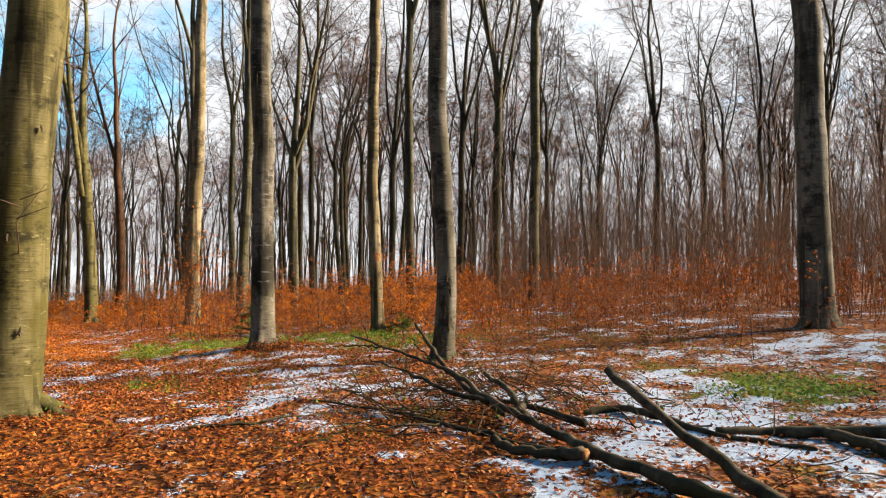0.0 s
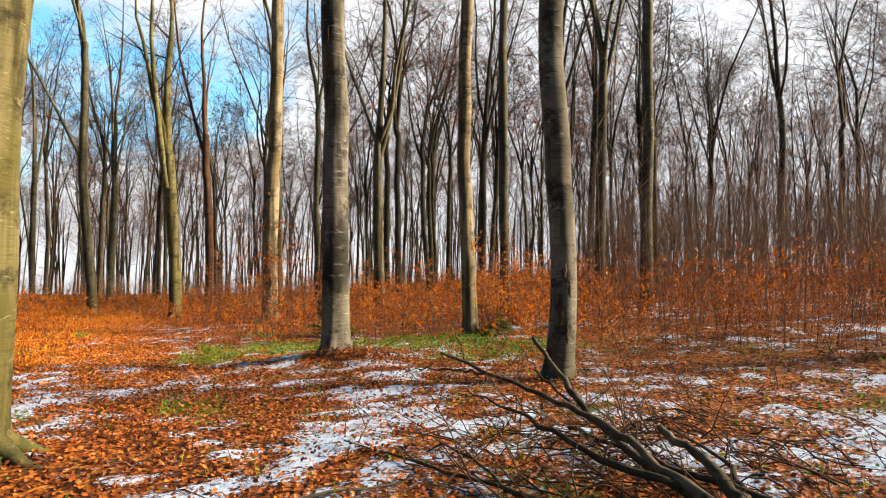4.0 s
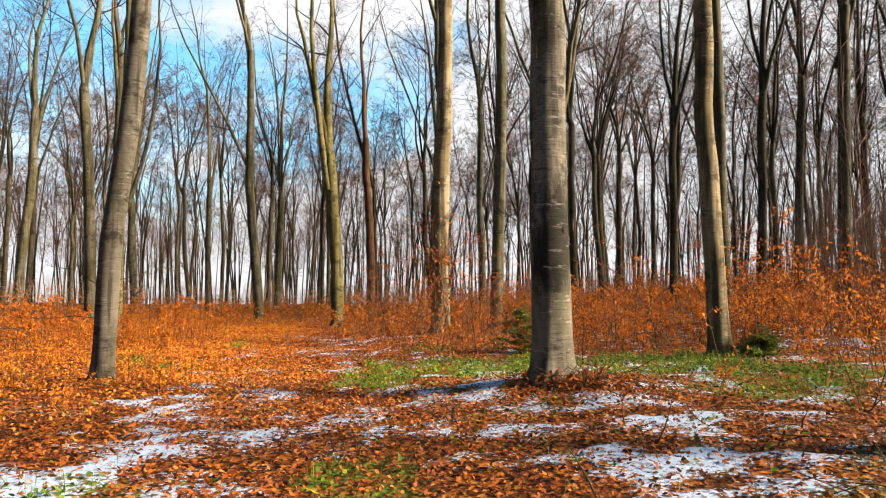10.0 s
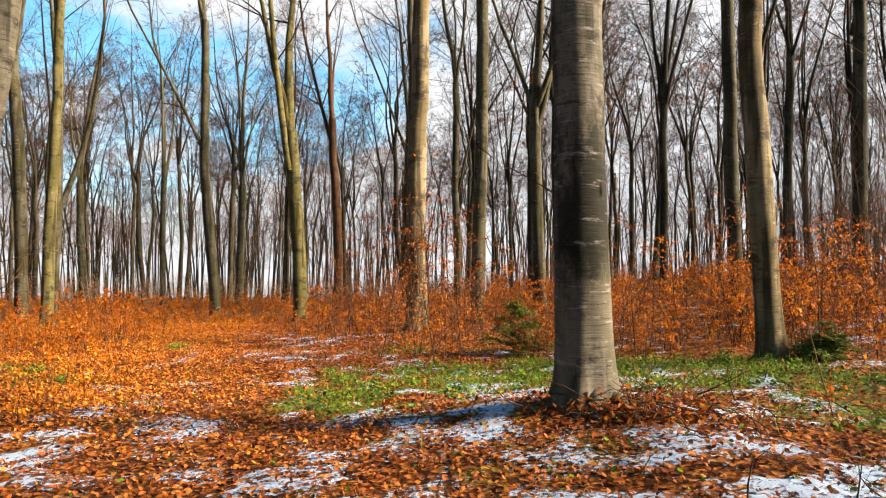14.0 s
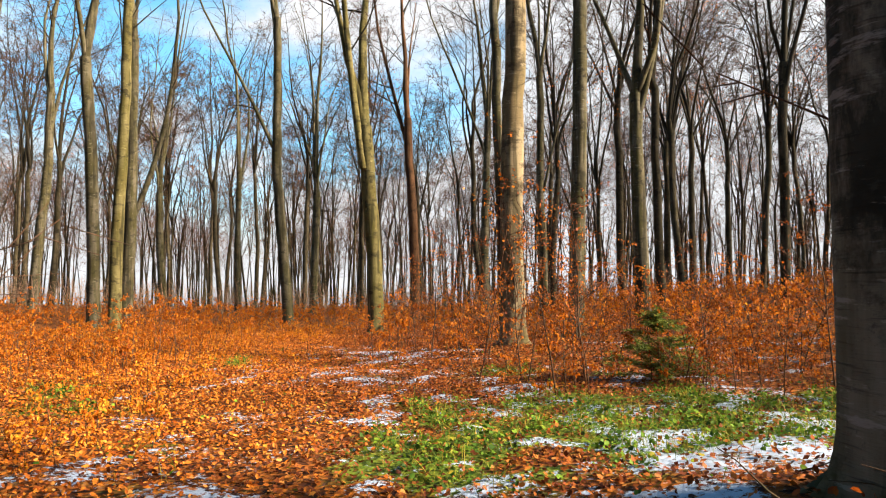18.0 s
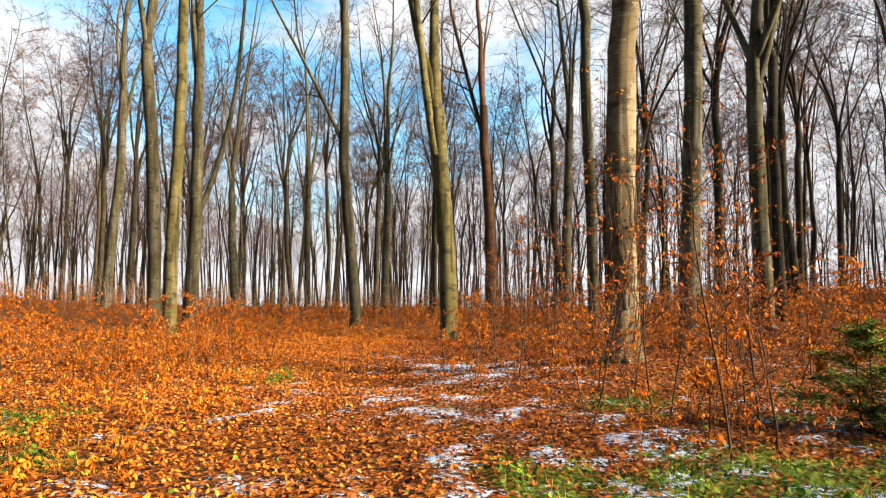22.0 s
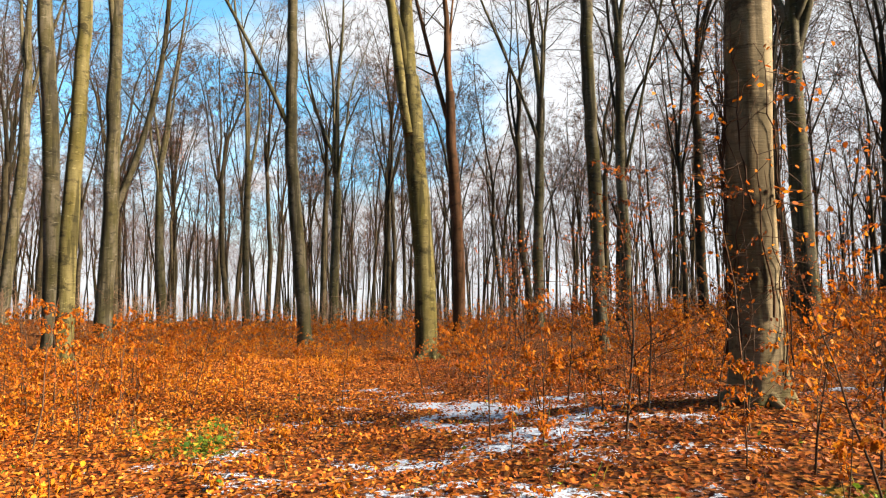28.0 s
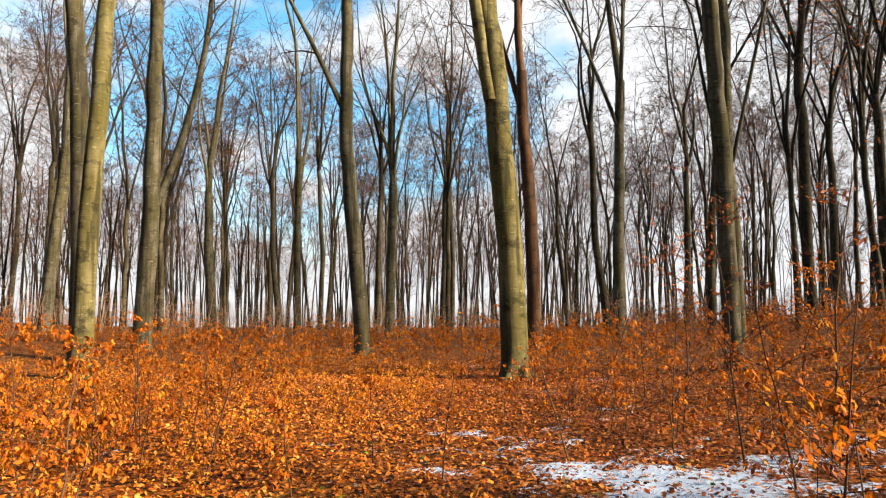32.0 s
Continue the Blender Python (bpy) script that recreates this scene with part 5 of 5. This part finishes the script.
    log_part("stem", [g(-2.6, 6.6, 0.02), g(-1.9, 6.7, 0.04), g(-1.2, 7.2, 0.03)], 0.02, 0.008, stick, 7, seed=13)
    tagged(stick, "thin stick lying on the leaves", "branch", "fallen branches")
    rnd = np.random.default_rng(77)
    pile = Pile()
    for k in range(330):
        x, y = rnd.normal(0.35, 0.8), rnd.normal(8.0, 0.9)
        if k > 260:
            x, y = rnd.normal(0.9, 0.9), rnd.normal(6.6, 0.7)
        az, ln = rnd.normal(2.3, 0.9), rnd.uniform(0.3, 1.0)
        p = np.array((x, y, float(ground_z(x, y)) + rnd.uniform(0.0, 0.32) ** 1.4))
        tw = curve_points(p, (math.cos(az), math.sin(az), rnd.normal(0.02, 0.2)), ln, 5, 0.30, rnd)
        tw[:, 2] = np.maximum(tw[:, 2], ground_z(tw[:, 0], tw[:, 1]) + 0.01)
        pile.add(*tube(tw, np.linspace(rnd.uniform(0.004, 0.010), 0.002, 5), 4))
    tagged(part("brushwood", pile.mesh("brushwood"), TWIG), "heap of thin dark twigs under the fallen branch", "brushwood", kind="stuff")
    heap = Pile()
    for k in range(150):
        x, y = rnd.normal(-3.35, 0.45), rnd.normal(14.05, 0.28)
        az, ln = rnd.uniform(0, 6.28), rnd.uniform(0.15, 0.5)
        p = np.array((x, y, float(ground_z(x, y)) + rnd.uniform(0.0, 0.16)))
        tw = curve_points(p, (math.cos(az), math.sin(az), rnd.normal(0.08, 0.25)), ln, 6, 0.25, rnd)
        tw[:, 2] = np.maximum(tw[:, 2], ground_z(tw[:, 0], tw[:, 1]) + 0.01)
        heap.add(*tube(tw, np.linspace(rnd.uniform(0.003, 0.007), 0.002, 6), 4))
    tagged(part("brushwood", heap.mesh("brushwood"), TWIG), "reddish twigs and withered stems at a beech foot", "brushwood", kind="stuff")

    m = 520
    px, py = rnd.normal(-3.4, 0.42, m), rnd.normal(14.0, 0.26, m)
    pz = ground_z(px, py) + rnd.uniform(0.01, 0.20, m)
    tagged(part("withered_sprays", quad_mesh("withered_sprays", *leaves(np.stack([px, py, pz], 1), rnd.uniform(0.04, 0.075, m), rnd, 0.7, -0.4)), RUSSET_LEAF), "curled red-brown leaves heaped at a beech foot", "leaves", kind="stuff")
    bits = Pile()
    for k in range(900):
        x, y = rnd.uniform(-3.5, 7.5), rnd.uniform(4, 17)
        if rnd.uniform() > 0.15 + 0.85 * float(rough_side(x, y)):
            continue
        az, ln = rnd.uniform(0, 6.28), rnd.uniform(0.12, 0.55)
        p = np.array((x, y, float(ground_z(x, y)) + 0.012))
        rise = rnd.choice((0.0, 0.05, 0.9), p=(0.55, 0.2, 0.25))
        tw = curve_points(p, (math.cos(az), math.sin(az), rise), ln, 4, 0.2, rnd)
        tw[:, 2] = np.maximum(tw[:, 2], ground_z(tw[:, 0], tw[:, 1]) + 0.01)
        bits.add(*tube(tw, np.linspace(rnd.uniform(0.003, 0.008), 0.002, 4), 4))
    tagged(part("fallen_twigs", bits.mesh("fallen_twigs"), DEADWOOD), "short dark twigs and dead stalks strewn over snowy litter", "twigs", kind="stuff")


brushwood()


# ---- spruce saplings ----
def spruce(x, y, h, seed):
    rnd = np.random.default_rng(seed)
    tree = new("spruce_sapling")
    st = Pile()
    line = curve_points((0, 0, -0.05), (0, 0, 1), h, 6, 0.03, rnd)
    st.add(*tube(line, np.linspace(0.014, 0.003, 6), 6))
    nv, nq, n = [], [], 0
    for k in range(64):
        f = rnd.uniform(0.03, 0.97) ** 1.25
        az = rnd.uniform(0, 6.28)
        ln = (0.10 + 0.95 * (1 - f)) * h * rnd.uniform(0.65, 1.1)
        br = curve_points((0, 0, f * h), (math.cos(az), math.sin(az), 0.25), ln, 5, 0.07, rnd, -0.05)
        st.add(*tube(br, np.linspace(0.005, 0.0015, 5), 3))
        m = int(30 + 170 * ln)
        fr = rnd.uniform(0.05, 1.0, m) * 4
        ib = np.minimum(fr.astype(int), 3)
        pos = br[ib] + (br[ib + 1] - br[ib]) * (fr - ib)[:, None] + rnd.normal(0, 0.03, (m, 3)) * (1, 1, 0.4)
        v, q = leaves(pos, rnd.uniform(0.05, 0.09, m), rnd, 0.3, 0.1, LEAF * np.array((0.28, 1, 1)))
        nv.append(v)
        nq.append(q + n)
        n += len(v)
    part("stem", st.mesh("stem"), TWIG, tree)
    part("foliage", quad_mesh("foliage", np.concatenate(nv), np.concatenate(nq)), NEEDLE, tree)
    stand(tree, x, y)
    tagged(tree, "small dark green spruce sapling among orange beech leaves", "spruce", "spruce saplings")


spruce(-5.65, 20.0, 1.0, 1)
spruce(-1.15, 18.4, 0.5, 2)

# ---- undergrowth: herbs and grass ----
rnd = np.random.default_rng(31)
n = 210000
x, y = rnd.uniform(-15, 6, n), rnd.uniform(6, 24, n)
g = green_at(x, y)
keep = (rnd.uniform(0, 1, n) < step(g, 0.2, 0.8) * 0.75 * step(fbm(x, y, 0.22, 2, 55), 0.30, 0.6) + 0.006 + 0.016 * rough_side(x, y))
x, y = x[keep], y[keep]
z = ground_z(x, y) + rnd.uniform(0.005, 0.13, len(x)) * (0.2 + fbm(x, y, 0.3, 2, 51))
v, q = leaves(np.stack([x, y, z], 1), rnd.uniform(0.022, 0.055, len(x)), rnd, 0.55, 0.1, LEAF * np.array((1.2, 1, 1.3)))
tagged(part("green_herbs", quad_mesh("green_herbs", v, q), GREEN_LEAF), "low green bramble and herb leaves between snow and litter", "plants", kind="stuff")
m = 2600
cx, cy = rnd.uniform(-15, 6, m), rnd.uniform(6, 24, m)
keep = rnd.uniform(0, 1, m) < step(green_at(cx, cy), 0.25, 0.8)
cx, cy = np.repeat(cx[keep], 22), np.repeat(cy[keep], 22)
off = rnd.normal(0, 0.085, (2, len(cx)))
cz = ground_z(cx, cy) + np.clip(0.20 - np.hypot(*off), 0.01, 1) * rnd.uniform(0.2, 1.0, len(cx))
v, q = leaves(np.stack([cx + off[0], cy + off[1], cz], 1), rnd.uniform(0.028, 0.062, len(cx)), rnd, 0.5, -0.2, LEAF * np.array((1.25, 1, 1.3)))
tagged(part("bramble_clumps", quad_mesh("bramble_clumps", v, q), GREEN_LEAF), "dark green bramble clumps standing out of the snow", "plants", kind="stuff")
keep = rnd.uniform(0, 1, len(x)) < 0.55
gxs, gys = np.repeat(x[keep], 2), np.repeat(y[keep], 2)
gxs, gys = gxs + rnd.normal(0, 0.03, len(gxs)), gys + rnd.normal(0, 0.03, len(gys))
v, q = leaves(np.stack([gxs, gys, ground_z(gxs, gys)], 1), rnd.uniform(0.10, 0.24, len(gxs)), rnd, 0.45, 0.8, SMALL * np.array((0.035, 1, 0.4)))
tagged(part("grass", quad_mesh("grass", v, q), GRASS), "sparse tufts of green grass in the litter", "grass", kind="stuff")

# ---- leaf litter ----
n = 660000
x, y = rnd.uniform(-27, 7, n), rnd.uniform(2.2, 36, n)
s, d = along(x, y)
sn = snow_at(x, y) + 0.24 * (fbm(x, y, 0.12, 2, 63) - 0.5)
dist = np.full(n, 99.0)
for px, py in PATH + [(-12.5, 21.0), (-14.0, 23.5), (-15.5, 26.0), (-17.0, 28.5)]:
    dist = np.minimum(dist, np.hypot(x - px, y - py))
chance = np.where(sn > 0.52, 0.48, 0.95) * (1 - 0.55 * step(green_at(x, y), 0.3, 0.8)) * np.clip(1.3 - dist / 6.5, 0.05 + 0.15 * rough_side(x, y), 1.0)
keep = rnd.uniform(0, 1, n) < chance
x, y = x[keep], y[keep]
z = ground_z(x, y) + rnd.uniform(0.008, 0.045, len(x))
by = dist[keep] < 1.9
s, d = along(x, y)
# the brighter copy goes where the sunlit strip lies, left of the walk
sun_strip = rnd.uniform(0, 1, len(x)) < step(-d, -2.4, 0.3) * step(s, 12.0, 16) * (0.55 + 0.45 * step(fbm(x, y, 1.3, 2, 91), 0.35, 0.6))
# young marks the leaves that carry sunlight in their colour
for young, mat, label in ((False, DEAD_LEAF, "dry orange and brown beech leaves covering the ground"), (True, SUNLIT_LEAF, "bright orange fallen beech leaves, sunlight put into their colour")):
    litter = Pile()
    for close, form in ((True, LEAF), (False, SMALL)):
        pick = (by == close) & (sun_strip == young)
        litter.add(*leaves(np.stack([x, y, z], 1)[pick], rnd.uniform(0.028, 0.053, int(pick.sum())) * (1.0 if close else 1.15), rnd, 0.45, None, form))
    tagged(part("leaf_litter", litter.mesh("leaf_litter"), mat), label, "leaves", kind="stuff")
